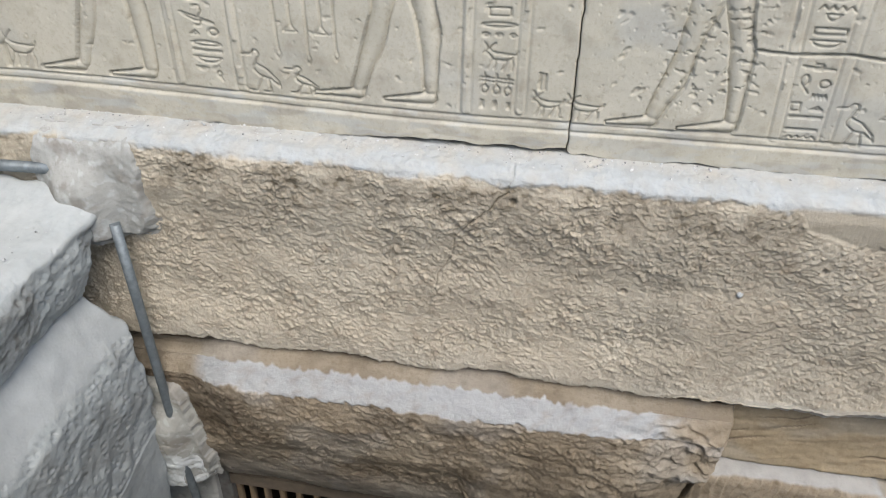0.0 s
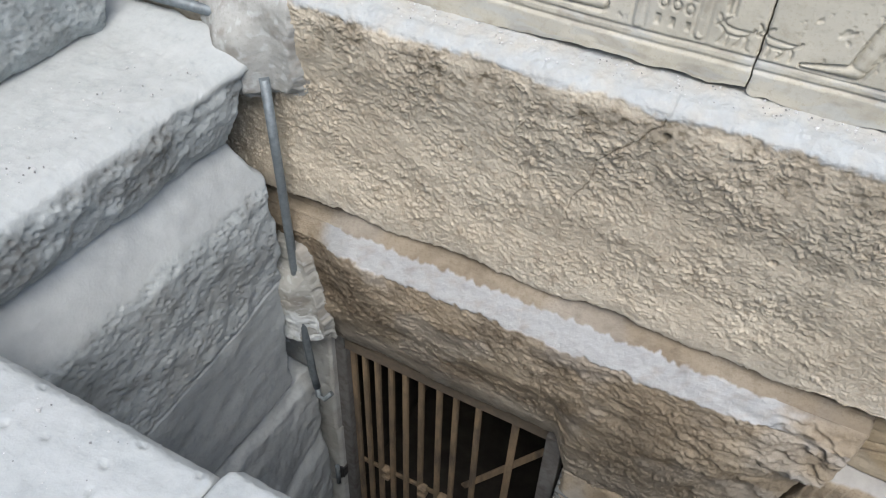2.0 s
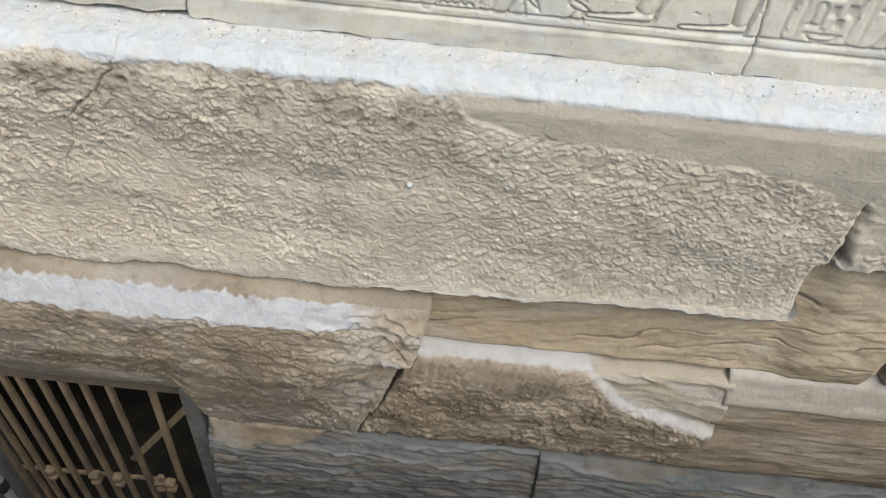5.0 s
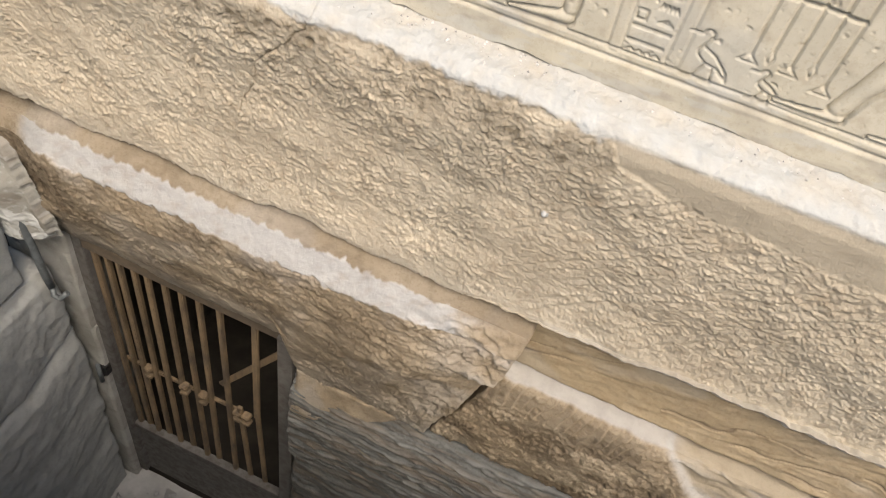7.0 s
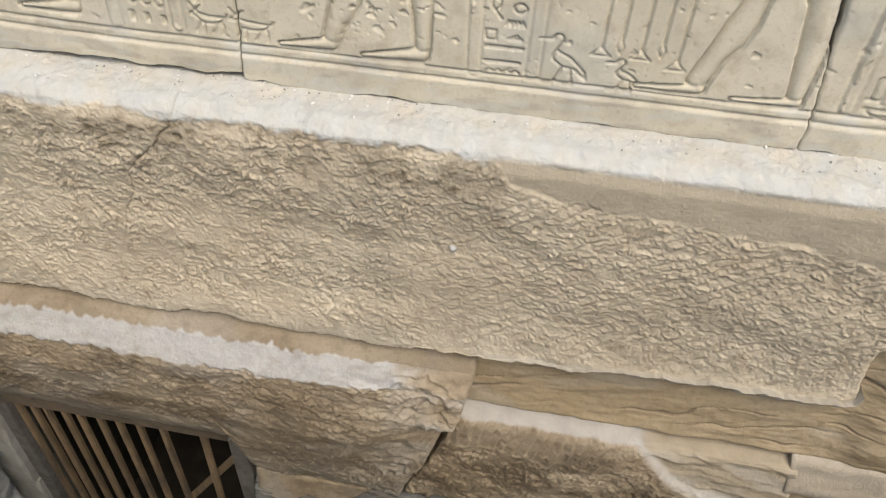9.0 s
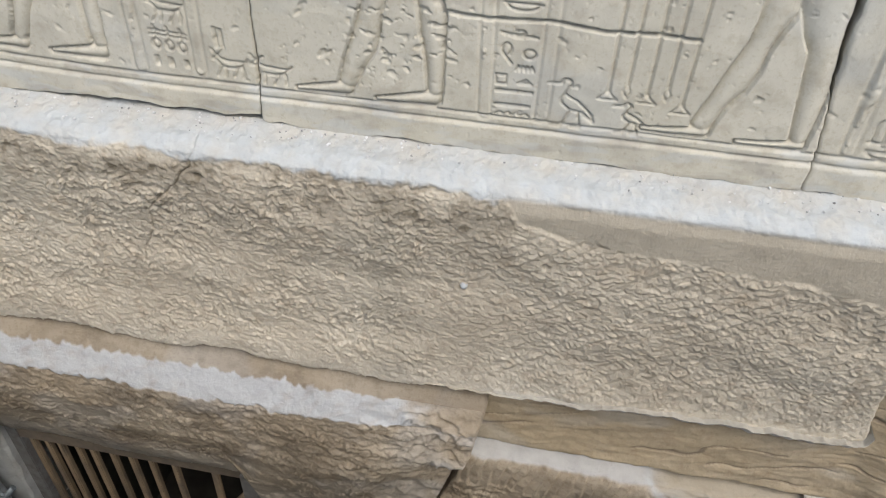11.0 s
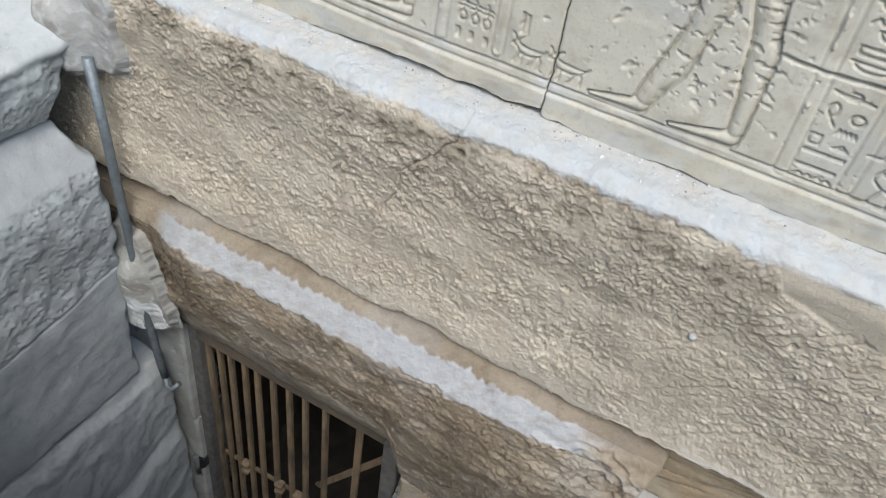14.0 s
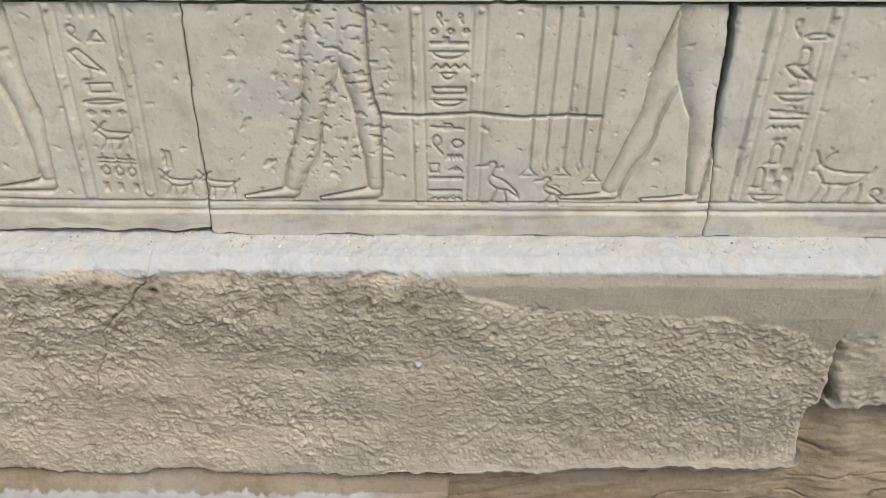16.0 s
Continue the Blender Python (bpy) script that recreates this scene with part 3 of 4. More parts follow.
# ---- hewn course below the reliefs ----
def hewn(A, S, D, Z):
    rim = 0.012 * fbm(A * 7, A * 0, 61, 3)
    rag = (rim + 0.008 * fbm(A * 34, S * 34, 72, 3)) * step(0.56, 0.52, A)
    face = step(0.562 + rag, 0.548 + rag, Z)
    turn = step(0.30, 0.62, A + 0.08 * perlin(A * 6, S * 6, 60))
    p = (1 - turn) * peck(A, S, 62, 0.022, 0.0128, -4, 0.0060) + turn * strokes(A, S, 64, 0.027, 38, 0.0052)
    low = step(0.06, -0.03, Z)
    sill = step(0.002, -0.012, Z + 0.012 * fbm(A * 9, A * 0, 63, 3)) * step(0.48, 0.58, A)
    p = p * (1 - 0.25 * low) * (1 - 0.85 * sill)
    # smooth filled strip below the ledge
    edge = np.interp(A, [0.50, 0.535, 0.56, 0.65, 0.90, 1.10, 1.26, 1.32], [0.62, 0.545, 0.508, 0.478, 0.460, 0.448, 0.415, 0.36]) + 0.006 * fbm(A * 18, A * 0, 66, 3)
    fill = step(-0.004, 0.006, Z - edge) * step(0.52, 0.545, A)
    h = p * face * (1 - fill) + fill * (-0.0025 + 0.0015 * fbm(A * 10, S * 10, 67, 3)) * face
    h = h + (1 - face) * (0.0022 * fbm(A * 12, S * 12, 68, 4) + 0.0022 * fbm(A * 50, S * 50, 76, 3))
    split = np.zeros_like(h)
    # hairline crack, a hole and a pale pebble
    for (ax, az), (bx, bz) in (((-0.075, 0.58), (-0.085, 0.53)), ((-0.085, 0.53), (-0.15, 0.46)), ((-0.15, 0.46), (-0.205, 0.40)), ((-0.205, 0.40), (-0.215, 0.33)), ((-0.215, 0.33), (-0.25, 0.27)), ((-0.25, 0.27), (-0.255, 0.21))):
        d, _ = near_line(A + 0.006 * perlin(A * 40, Z * 40, 69), Z, ax, az, bx, bz)
        h = h - 0.005 * (1 - step(0.0004, 0.0024, d))
        split = np.maximum(split, 1 - step(0.0004, 0.0018, d))
    for hx, hz, r in ((-0.071, 0.508, 0.011), (-0.859, 0.378, 0.009), (0.20, 0.28, 0.010), (0.62, 0.40, 0.010)):
        h = h - 0.016 * (1 - step(0.3 * r, r, np.hypot(A - hx, Z - hz)))
    h = h + 0.008 * (1 - step(0.003, 0.009, np.hypot(A - 0.46, Z - 0.306)))
    blot = fbm(A * 9, Z * 13, 71, 5)
    top = step(0.36, 0.53, Z) * step(0.58, 0.54, Z)
    speck = step(0.0, 0.5, fbm(A * 45, Z * 60, 74, 3))
    stain = (0.42 + 0.5 * speck) * step(-0.4, 0.4, blot) * top * (1 - fill) * step(0.80, 0.45, A) + (0.06 + 0.16 * speck) * step(0.0, 0.5, fbm(A * 9, Z * 12, 73, 3)) * face * (1 - fill) + 0.45 * split
    dust = (1 - face) * (0.90 - 0.2 * step(1.55, 1.60, D) + 0.28 * fbm(A * 16, S * 16, 75, 4)) + 0.10 * low + 0.3 * sill
    pale = 0.6 * np.exp(-((A - 0.30 - 0.02 * perlin(Z * 9, Z * 0, 79)) / 0.05) ** 2) * face * (1 - fill)
    dust = dust + 1.0 * (np.hypot(A - 0.46, Z - 0.306) < 0.008)
    foot = step(0.04, -0.03, Z) * (0.014 * fbm(A * 5, A * 0, 80, 3) + 0.007 * fbm(A * 26, A * 0, 82, 3)) + step(0.05, -0.06, Z) * 0.020 * step(1.33, 1.385, A) - 0.036 * step(0.1, 0.8, A) * step(0.12, -0.03, Z)
    # the face leans back towards its end
    h = h - 0.046 * step(0.1, 1.1, A) * step(0.28, -0.02, Z)
    return h, {"dust": dust, "stain": stain, "patch": face * (0.9 * fill + (1 - fill) * (pale + 0.2 * step(-0.1, 0.6, fbm(A * 3.5, Z * 4, 77, 4))))}, foot + lift(A) * step(0.2, 0.55, Z) * 0.5


LEDGE = [(1.72, 0.586), (1.62, 0.588), (1.545, 0.578), (1.520, 0.562), (1.512, 0.53), (1.515, 0.45), (1.536, 0.30), (1.542, 0.12), (1.536, -0.01), (1.536, -0.032), (1.575, -0.046)]
END = crack_x([(1.39, 0.60), (1.379, 0.50), (1.348, 0.36), (1.364, 0.21), (1.360, 0.185), (1.346, 0.165), (1.352, 0.11), (1.370, 0.0), (1.378, -0.1)])
rough_block = block("rough_block", ROUGH, wall_north, -1.8, lambda z: END(z), LEDGE, hewn, fineness=0.0025, depth=0.25, worn=0.012, soft=0.006)


def hewn_side(A, S, D, Z):
    face = step(0.575, 0.55, Z)
    fill = step(1.47, 1.42, A) * step(0.37, 0.43, Z)
    dust = (1 - face) * 0.85 + 0.3 * step(0.1, 0.6, fbm(A * 4, Z * 4, 83, 3))
    return peck(A, S, 81, 0.036, 0.018, 20, 0.0065) * face * (1 - fill), {"dust": dust, "patch": 0.8 * fill}, step(0.25, 0.16, Z) * 0.015 * fbm(A * 7, A * 0, 84, 3)


block("rough_block", ROUGH, wall_north, lambda z: END(z) + 0.006 - 0.03 * step(0.34, 0.40, z) + 0.02 * step(0.28, 0.2, z), 2.6,
      [(1.72, 0.584), (1.62, 0.586), (1.55, 0.576), (1.525, 0.558), (1.518, 0.52), (1.53, 0.34), (1.545, 0.18), (1.59, 0.155), (1.68, 0.150)], hewn_side, fineness=0.005, depth=0.25, worn=0.02)


# ---- yellow stone set back below the hewn course ----
def layered(A, S, D, Z):
    wave = Z + 0.035 * np.sin(A * 3.1) + 0.02 * perlin(A * 3, Z * 6, 91)
    h = 0.006 * fbm(A * 4, wave * 9, 93, 4)
    lean = wave - 0.06 * A
    beds = terraces(A, -lean, 0.26, 0.040, 94, 0.7, 0.08, 0.2)
    cut = step(0.64, 0.80, terraces(A, -lean, 0.34, 0.050, 99, 0.9, 0.10, 0.0))
    mott = step(-0.1, 0.5, fbm(A * 7, lean * 20, 98, 4))
    bulge = 0.035 * step(1.38, 1.50, A) * step(-0.36, -0.22, Z) * step(0.2, 0.05, Z)
    h = h + 0.0022 * fbm(A * 22, lean * 40, 87, 4)
    return h + 0.0016 * beds - 0.004 * cut + bulge, {"stain": 0.75 * cut + 0.12 * mott + 0.25 * step(0.5, 0.42, A - 0.03 * perlin(Z * 30, Z * 0, 86)), "dust": 0.18 * step(0.2, 0.6, fbm(A * 3, Z * 7, 95, 3))}


block("yellow_block", YELLOW, wall_north, 0.42, 1.70, [(1.645, 0.18), (1.640, -0.05), (1.628, -0.20), (1.618, -0.312), (1.66, -0.33)], layered, fineness=0.003, depth=0.2, worn=0.03)
block("yellow_block", YELLOW, wall_north, 1.715, 2.6, [(1.66, 0.18), (1.63, 0.0), (1.60, -0.20), (1.62, -0.30)], layered, fineness=0.007, depth=0.2, worn=0.04)


# ---- lintel over the gate, and the stones beside it ----
CRACK = crack_x([(0.532, -0.03), (0.530, -0.077), (0.505, -0.245), (0.456, -0.418), (0.40, -0.60), (0.345, -0.76), (0.318, -0.90)])
LINTEL_FACE = [(1.66, -0.036), (1.556, -0.042), (1.545, -0.055), (1.512, -0.076), (1.494, -0.115), (1.477, -0.150), (1.474, -0.175), (1.480, -0.27), (1.503, -0.38), (1.548, -0.50), (1.592, -0.63), (1.615, -0.690), (1.66, -0.698)]


def lintel_shape(A, S, D, Z):
    # the foot of the stone drops beside the gate, and its edge fades towards the crack
    right = step(-0.20, -0.13, A)
    drop = -right * 0.165 * step(-0.30, -0.66, Z)
    end = step(0.10, 0.46, A)
    rim = 0.014 * fbm(A * 9, A * 0, 101, 3)
    rag = rim + 0.011 * fbm(A * 28, S * 28, 111, 3)
    face = step(-0.150 + rag, -0.157 + rag, Z)
    h = face * peck(A, S, 102, 0.040, 0.018, -3, 0.0082) + (1 - face) * (0.002 * fbm(A * 14, S * 14, 103, 4) + 0.0008 * fbm(A * 45 + S * 30, S * 45 - A * 30, 114, 3))
    h = h + end * (0.012 * fbm(A * 9, S * 14, 104, 4) * step(-0.06, -0.12, Z) + 0.015 * terraces(A + 0.6 * S, S - 0.12 * A, 0.13, 0.042, 116, cover=-0.1) * step(-0.08, -0.12, Z) - 0.034 * step(-0.38, -0.22, Z))
    h = h - 0.045 * step(-0.84, -1.0, A) * step(-0.50, -0.36, Z)
    h = h * (1 - 0.6 * step(-0.50, -0.60, Z) * (1 - right))
    h = h - step(0.20, 0.44, A) * np.clip(1.566 - D, 0, 0.1) * step(-0.28, -0.40, Z)
    h = h + 0.010 * fbm(A * 3.0, S * 5, 105, 3) * face
    ledge = step(-0.075, -0.082, Z + 0.3 * rim + 0.008 * fbm(A * 40, S * 20, 112, 4)) * (1 - face)
    fade = step(0.46, 0.35, A + 0.9 * (Z + 0.15) * step(0.0, 0.2, A) + 0.05 * fbm(A * 12, S * 20, 106, 3)) * step(-0.98, -0.90, A)
    dust = ledge * (0.95 + 0.3 * fbm(A * 30 + S * 20, S * 30, 107, 4)) * fade + 0.35 * step(0.05, 0.5, fbm(A * 5, Z * 6, 108, 3)) * face * end + 0.18 * step(0.2, 0.6, fbm(A * 4, Z * 4, 109, 3)) + 0.22 * face * step(-0.48, -0.62, Z)
    stain = (0.35 + 0.4 * step(0, 0.5, fbm(A * 40, Z * 60, 113, 3))) * step(-0.3, 0.4, fbm(A * 4, Z * 7, 110, 4)) * face * (step(0.30, -0.1, A) + 0.5 * np.exp(-((A - 0.1) / 0.22) ** 2 - ((Z + 0.45) / 0.10) ** 2)) + 0.35 * step(-0.7, -0.95, A) * face
    strip = (1 - face) * (1 - ledge)
    stain = stain + strip * (0.22 + 0.2 * step(0.0, 0.5, fbm(A * 8, S * 12, 117, 3)) + 0.2 * end)
    return h, {"dust": dust, "stain": stain, "patch": strip * 0.12}, drop


block("lintel_block", LINTEL, wall_north, -1.32, lambda z: CRACK(z - 0.165 * step(-0.30, -0.66, z)) - 0.003, LINTEL_FACE, lintel_shape, fineness=0.0034, depth=0.22, worn=0.006)


def beside(A, S, D, Z):
    # a flake has come off above a slanting edge
    slant = np.interp(A, [0.0, 0.93, 0.96, 1.08, 1.30, 1.40], [0.2, -0.325, -0.345, -0.49, -0.575, -0.62])
    off = step(-0.010, 0.030, Z - slant + 0.006 * fbm(A * 14, S * 14, 121, 3)) * step(0.90, 1.02, A)
    face = step(-0.331, -0.339, Z + 0.005 * fbm(A * 14, S * 14, 120, 3))
    comb = (A - 0.30 * Z) / 0.026 + 0.5 * perlin(A * 12, Z * 12, 124)
    comb = comb - np.floor(comb)
    high = step(-0.47, -0.40, Z + 0.02 * perlin(A * 9, Z * 0, 123)) * step(0.95, 0.85, A)
    h = face * (1 - off) * ((1 - 0.6 * high) * peck(A, S, 122, 0.036, 0.016, 3, 0.010) + high * 0.011 * comb * (1 - step(0.75, 1, comb)))
    wave = Z + 0.02 * np.sin(A * 5)
    shelf = terraces(A, -wave - 0.10 * A, 0.34, 0.075, 125, 0.8, 0.10, -0.1)
    h = h - off * (0.026 - 0.010 * shelf - 0.005 * fbm(A * 6, wave * 14, 126, 4) - 0.0015 * fbm(A * 30, wave * 60, 129, 3))
    rim = np.exp(-((Z - slant - 0.010) / 0.016) ** 2) * step(0.93, 0.97, A)
    dust = (1 - face) * (1 - off) * 0.75 + 0.7 * rim + off * (0.30 * step(0.0, 0.5, fbm(A * 5, wave * 22, 127, 4)) + 0.3 * shelf)
    stain = 0.6 * face * (1 - off) * step(-0.15, 0.4, fbm(A * 5, Z * 8, 128, 3)) * step(-0.34, -0.42, Z)
    return h, {"dust": dust, "stain": stain, "patch": 0.65 * off}


block("lower_block", LINTEL, wall_north, lambda z: CRACK(z) + 0.003 + 0.002 * step(-0.33, -0.38, z), lambda z: 1.3545 + 0.012 * np.sin(z * 9) - 0.05 * step(-0.62, -0.82, z),
      [(1.72, -0.314), (1.635, -0.317), (1.60, -0.322), (1.580, -0.332), (1.568, -0.352), (1.560, -0.45), (1.575, -0.62), (1.60, -0.79), (1.612, -0.832), (1.66, -0.842)], beside, fineness=0.0036, depth=0.2, worn=0.005)


def eroded(rough, dusty, above=9.0):
    """A weathered face of thin beds; the part above a given height stays smooth and pale."""
    def shape(A, S, D, Z):
        wave = Z + 0.008 * perlin(A * 1.6, Z * 3, 131) + 0.003 * perlin(A * 9, Z * 9, 140)
        smooth = step(above - 0.012, above + 0.012, wave)
        beds = terraces(A, -wave, 0.36, 0.050, 138, 0.55, 0.2, -0.1) + 0.6 * terraces(A, -wave, 0.13, 0.024, 130, 0.6, 0.25, 0.0)
        h = 0.006 * fbm(A * 4, wave * 9, 132, 3) + (1 - 0.8 * smooth) * rough * (beds + 0.35 * fbm(A * 14, wave * 70, 139, 4))
        h = h + 0.010 * smooth
        dust = dusty * step(0.35, 0.8, beds) * (1 - smooth) + 0.08 * step(0.1, 0.6, fbm(A * 4, wave * 24, 135, 4)) + 0.22 * smooth + 0.15 * step(1.60, 1.63, D) * step(-0.93, -0.90, Z)
        stain = (1 - smooth) * (0.4 * step(-0.1, 0.5, fbm(A * 3, wave * 26, 136, 4)) + 0.25 * step(0.05, 0.3, fbm(A * 7, wave * 90, 142, 3)))
        return h, {"dust": dust, "stain": stain, "patch": 0.5 * smooth}
    return shape


block("lower_block", LINTEL, wall_north, lambda z: 1.333 + 0.012 * np.sin(z * 9) - 0.05 * step(-0.62, -0.82, z), 2.6, [(1.76, -0.28), (1.66, -0.30), (1.612, -0.33), (1.602, -0.40), (1.597, -0.42), (1.594, -0.60), (1.598, -0.80), (1.62, -0.855)], eroded(0.0030, 0.15, -0.45), fineness=0.004, depth=0.2, worn=0.004)
# the shade low in the pit is part of the colour of these blocks
block("grey_block", SHADED_GREY, wall_north, -0.150, 0.9085, [(1.72, -0.866), (1.63, -0.872), (1.600, -0.91), (1.578, -0.98), (1.570, -1.12), (1.580, -1.32), (1.60, -1.42), (1.64, -1.43)], eroded(0.015, 0.35), fineness=0.0035, depth=0.4, worn=0.006)
block("grey_block", SHADED_GREY, wall_north, 0.909, 2.6, [(1.72, -0.862), (1.62, -0.868), (1.575, -0.90), (1.560, -0.98), (1.560, -1.3), (1.59, -1.42), (1.64, -1.43)], eroded(0.015, 0.35), fineness=0.004, depth=0.4, worn=0.006)
block("grey_block", SHADED_GREY, wall_north, -0.150, 1.3, [(1.68, -1.435), (1.61, -1.45), (1.585, -1.6), (1.60, -2.0), (1.61, -2.6)], eroded(0.013, 0.35), fineness=0.01, depth=0.4, worn=0.02)
block("grey_block", SHADED_GREY, wall_north, 1.31, 2.6, [(1.68, -1.435), (1.61, -1.45), (1.585, -1.6), (1.60, -2.0), (1.61, -2.6)], eroded(0.013, 0.35), fineness=0.012, depth=0.4, worn=0.02)
block("patch_block", LINTEL, wall_north, -0.146, lambda z: np.interp(z, [-1.10, -1.0, -0.93, -0.85], [-0.09, 0.0, 0.14, 0.24]),
      [(1.66, -0.835), (1.605, -0.845), (1.588, -0.93), (1.568, -1.03), (1.58, -1.09), (1.62, -1.10)], lambda A, S, D, Z: (0.006 * fbm(A * 8, S * 8, 137, 4), {"dust": 0.3 * step(-0.2, 0.5, fbm(A * 6, S * 6, 141, 4)), "stain": 0.3 * step(0.0, 0.5, fbm(A * 9, S * 9, 155, 4))}), fineness=0.006, depth=0.1, worn=0.015)
block("jamb_block", MORTAR, wall_north, -1.32, -1.04, [(1.66, -0.66), (1.615, -0.665), (1.61, -1.0), (1.612, -1.26)], dressed, fineness=0.006, depth=0.14, worn=0.01)
block("jamb_block", MORTAR, wall_north, -1.32, -1.035, [(1.62, -1.265), (1.61, -1.8), (1.612, -2.6)], dressed, fineness=0.008, depth=0.14, worn=0.01)


# ---- side wall of the pit ----
def pits(a, s, seed, size=0.026, deep=0.006):
    """Hammer marks: scattered short pits in a smooth worn face."""
    w = 0.006 * perlin(a * 40, s * 40, seed + 2)
    f1, f2, dx, dy, r = cells((a + 0.3 * s + w) / size, (s - 0.3 * a + w) / (0.7 * size), seed)
    p = step(0.46, 0.12, f1) * np.clip((r - 0.35) * 1.8, 0, 1)
    return -deep * p + 0.004 * fbm(a * 18, s * 18, seed + 3, 4) + 0.008 * fbm(a * 5, s * 5, seed + 4, 3), p


def slab_shape(A, S, D, Z):
    face = step(0.39, 0.36, Z + 0.012 * fbm(A * 8, A * 0, 141, 3))
    dent, mark = pits(A, S, 142, 0.021, 0.005)
    dent = dent + peck(A, S, 149, 0.022, 0.013, 14, 0.0032)
    h = face * dent + (1 - face) * (0.045 * step(1.34, 1.53, A) + 0.005 * fbm(A * 5, S * 5, 143, 3) + 0.0012 * fbm(A * 40, S * 40, 147, 3))
    f1 = cells(A / 0.03, S / 0.03, 144)
    h = h - (1 - face) * 0.003 * step(0.2, 0.08, f1[0]) * (f1[4] > 0.8)
    # the last term colours the pits darker than the face
    stain = face * (0.45 + 0.4 * step(0, 0.5, fbm(A * 40, Z * 50, 146, 3))) * step(-0.35, 0.35, fbm(A * 5, Z * 9, 145, 4)) * step(0.20, 0.27, Z) + 0.3 * face * mark
    return h, {"dust": (1 - face) * (0.72 + 0.4 * fbm(A * 14, S * 14, 148, 4)), "stain": stain}


def course_shape(A, S, D, Z):
    face = step(0.05, 0.02, Z + 0.02 * fbm(A * 6, A * 0, 151, 3))
    joint = -0.345 - 0.12 * (1.425 - A) + 0.004 * perlin(A * 9, A * 0, 156)
    low = step(joint + 0.02, joint - 0.005, Z)
    dent, mark = pits(A, S, 152, 0.022, 0.0065)
    h = face * (0.85 - 0.6 * low) * dent + 0.006 * fbm(A * 6, S * 6, 153, 3) - 0.006 * np.exp(-((Z - joint) / 0.0035) ** 2)
    # pits above the joint are coloured darker
    return h, {"dust": (1 - face) * 0.95 + 0.15 * low, "stain": face * (0.35 * step(-0.05, 0.5, fbm(A * 6, Z * 8, 154, 4)) * (1 - low) + 0.3 * mark * (1 - low))}


def rough_top(A, S, D, Z):
    dent, mark = pits(A, S, 165, 0.020, 0.006)
    return 0.9 * dent + peck(A, S, 169, 0.02, 0.012, 10, 0.0035), {"dust": 0.1 * step(0, 0.5, fbm(A * 9, Z * 9, 168, 3)), "stain": 0.25 * mark + 0.3 * step(-0.2, 0.5, fbm(A * 12, Z * 12, 167, 4))}


def worn_face(A, S, D, Z):
    return 0.010 * fbm(A * 5, S * 5, 161, 4) + peck(A, S, 162, 0.05, 0.03, 15, 0.004), {"dust": 0.35 + 0.4 * step(-0.1, 0.6, fbm(A * 3, Z * 4, 163, 3))}


def sloping(A, S, D, Z):
    # the joint between the two lowest courses falls away towards the parapet
    dent, mark = pits(A, S, 158, 0.024, 0.004)
    # dust, kept strong so that its colour brightens these dim courses
    return dent + 0.006 * fbm(A * 5, S * 5, 161, 4), {"dust": 0.35 + 0.3 * step(-0.1, 0.6, fbm(A * 3, Z * 4, 163, 3)), "stain": 0.2 * mark}, -0.10 * step(1.58, 1.25, A) * step(-1.0, -1.24, Z)


wall_west = group("wall_west", "grey dusty side wall of the pit in stepped hewn stones", "pit wall", "structure")
block("slab_block", PALE, wall_west, 0.15, lambda z: 1.46 - 0.05 * step(0.30, 0.19, z) + 0.065 * step(0.365, 0.405, z), [(1.60, 0.418), (1.25, 0.412), (1.135, 0.404), (1.105, 0.385), (1.098, 0.34), (1.112, 0.25), (1.135, 0.195), (1.20, 0.180)],
      slab_shape, "west", 0.0045, 0.3, 0.03)
block("course_block", PALE, wall_west, 0.15, lambda z: 1.43 + 0.05 * step(0.17, 0.05, z), [(1.28, 0.186), (1.155, 0.180), (1.120, 0.12), (1.088, 0.04), (1.076, 0.0), (1.08, -0.2), (1.09, -0.5), (1.10, -0.85), (1.15, -0.862)],
      course_shape, "west", 0.0045, 0.3, 0.03)
block("course_block", PALE, wall_west, 0.15, 1.585, [(1.2, -0.866), (1.11, -0.872), (1.085, -0.93), (1.082, -1.15), (1.09, -1.245), (1.13, -1.25)], sloping, "west", 0.007, 0.3, 0.02)
block("course_block", PALE, wall_west, 0.15, 1.60, [(1.2, -1.255), (1.10, -1.26), (1.075, -1.34), (1.075, -1.8), (1.08, -2.6)], sloping, "west", 0.010, 0.3, 0.02)
block("upper_block", PALE, wall_west, 0.10, 1.42, [(1.50, 1.25), (1.46, 1.22), (1.455, 0.9), (1.46, 0.6), (1.465, 0.47), (1.485, 0.422)], rough_top, "west", 0.005, 0.5, 0.03)
block("upper_block", PALE, wall_west, -0.9, 0.09, [(1.50, 1.25), (1.46, 1.22), (1.44, 0.9), (1.44, 0.6), (1.45, 0.43)], worn_face, "west", 0.012, 0.5, 0.03)


# ---- parapet of the pit on the near side ----
def coping(A, S, D, Z):
    h = 0.004 * fbm(A * 4, S * 4, 171, 3)
    f = cells(A / 0.035, S / 0.035, 172)
    pit = step(0.24, 0.10, f[0] + 0.12 * perlin(A * 60, S * 60, 175)) * (f[4] > 0.80)
    h = h - 0.006 * pit + 0.0012 * fbm(A * 45, S * 45, 176, 3)
    g = cells(A / 0.013, S / 0.013, 173)
    h = h + 0.003 * step(0.3, 0.1, g[0]) * (g[4] > 0.86)
    # pits get less dust and a darker colour
    return h, {"dust": 0.75 + 0.5 * fbm(A * 9, S * 9, 174, 4) - 0.4 * pit, "stain": 0.18 * pit}


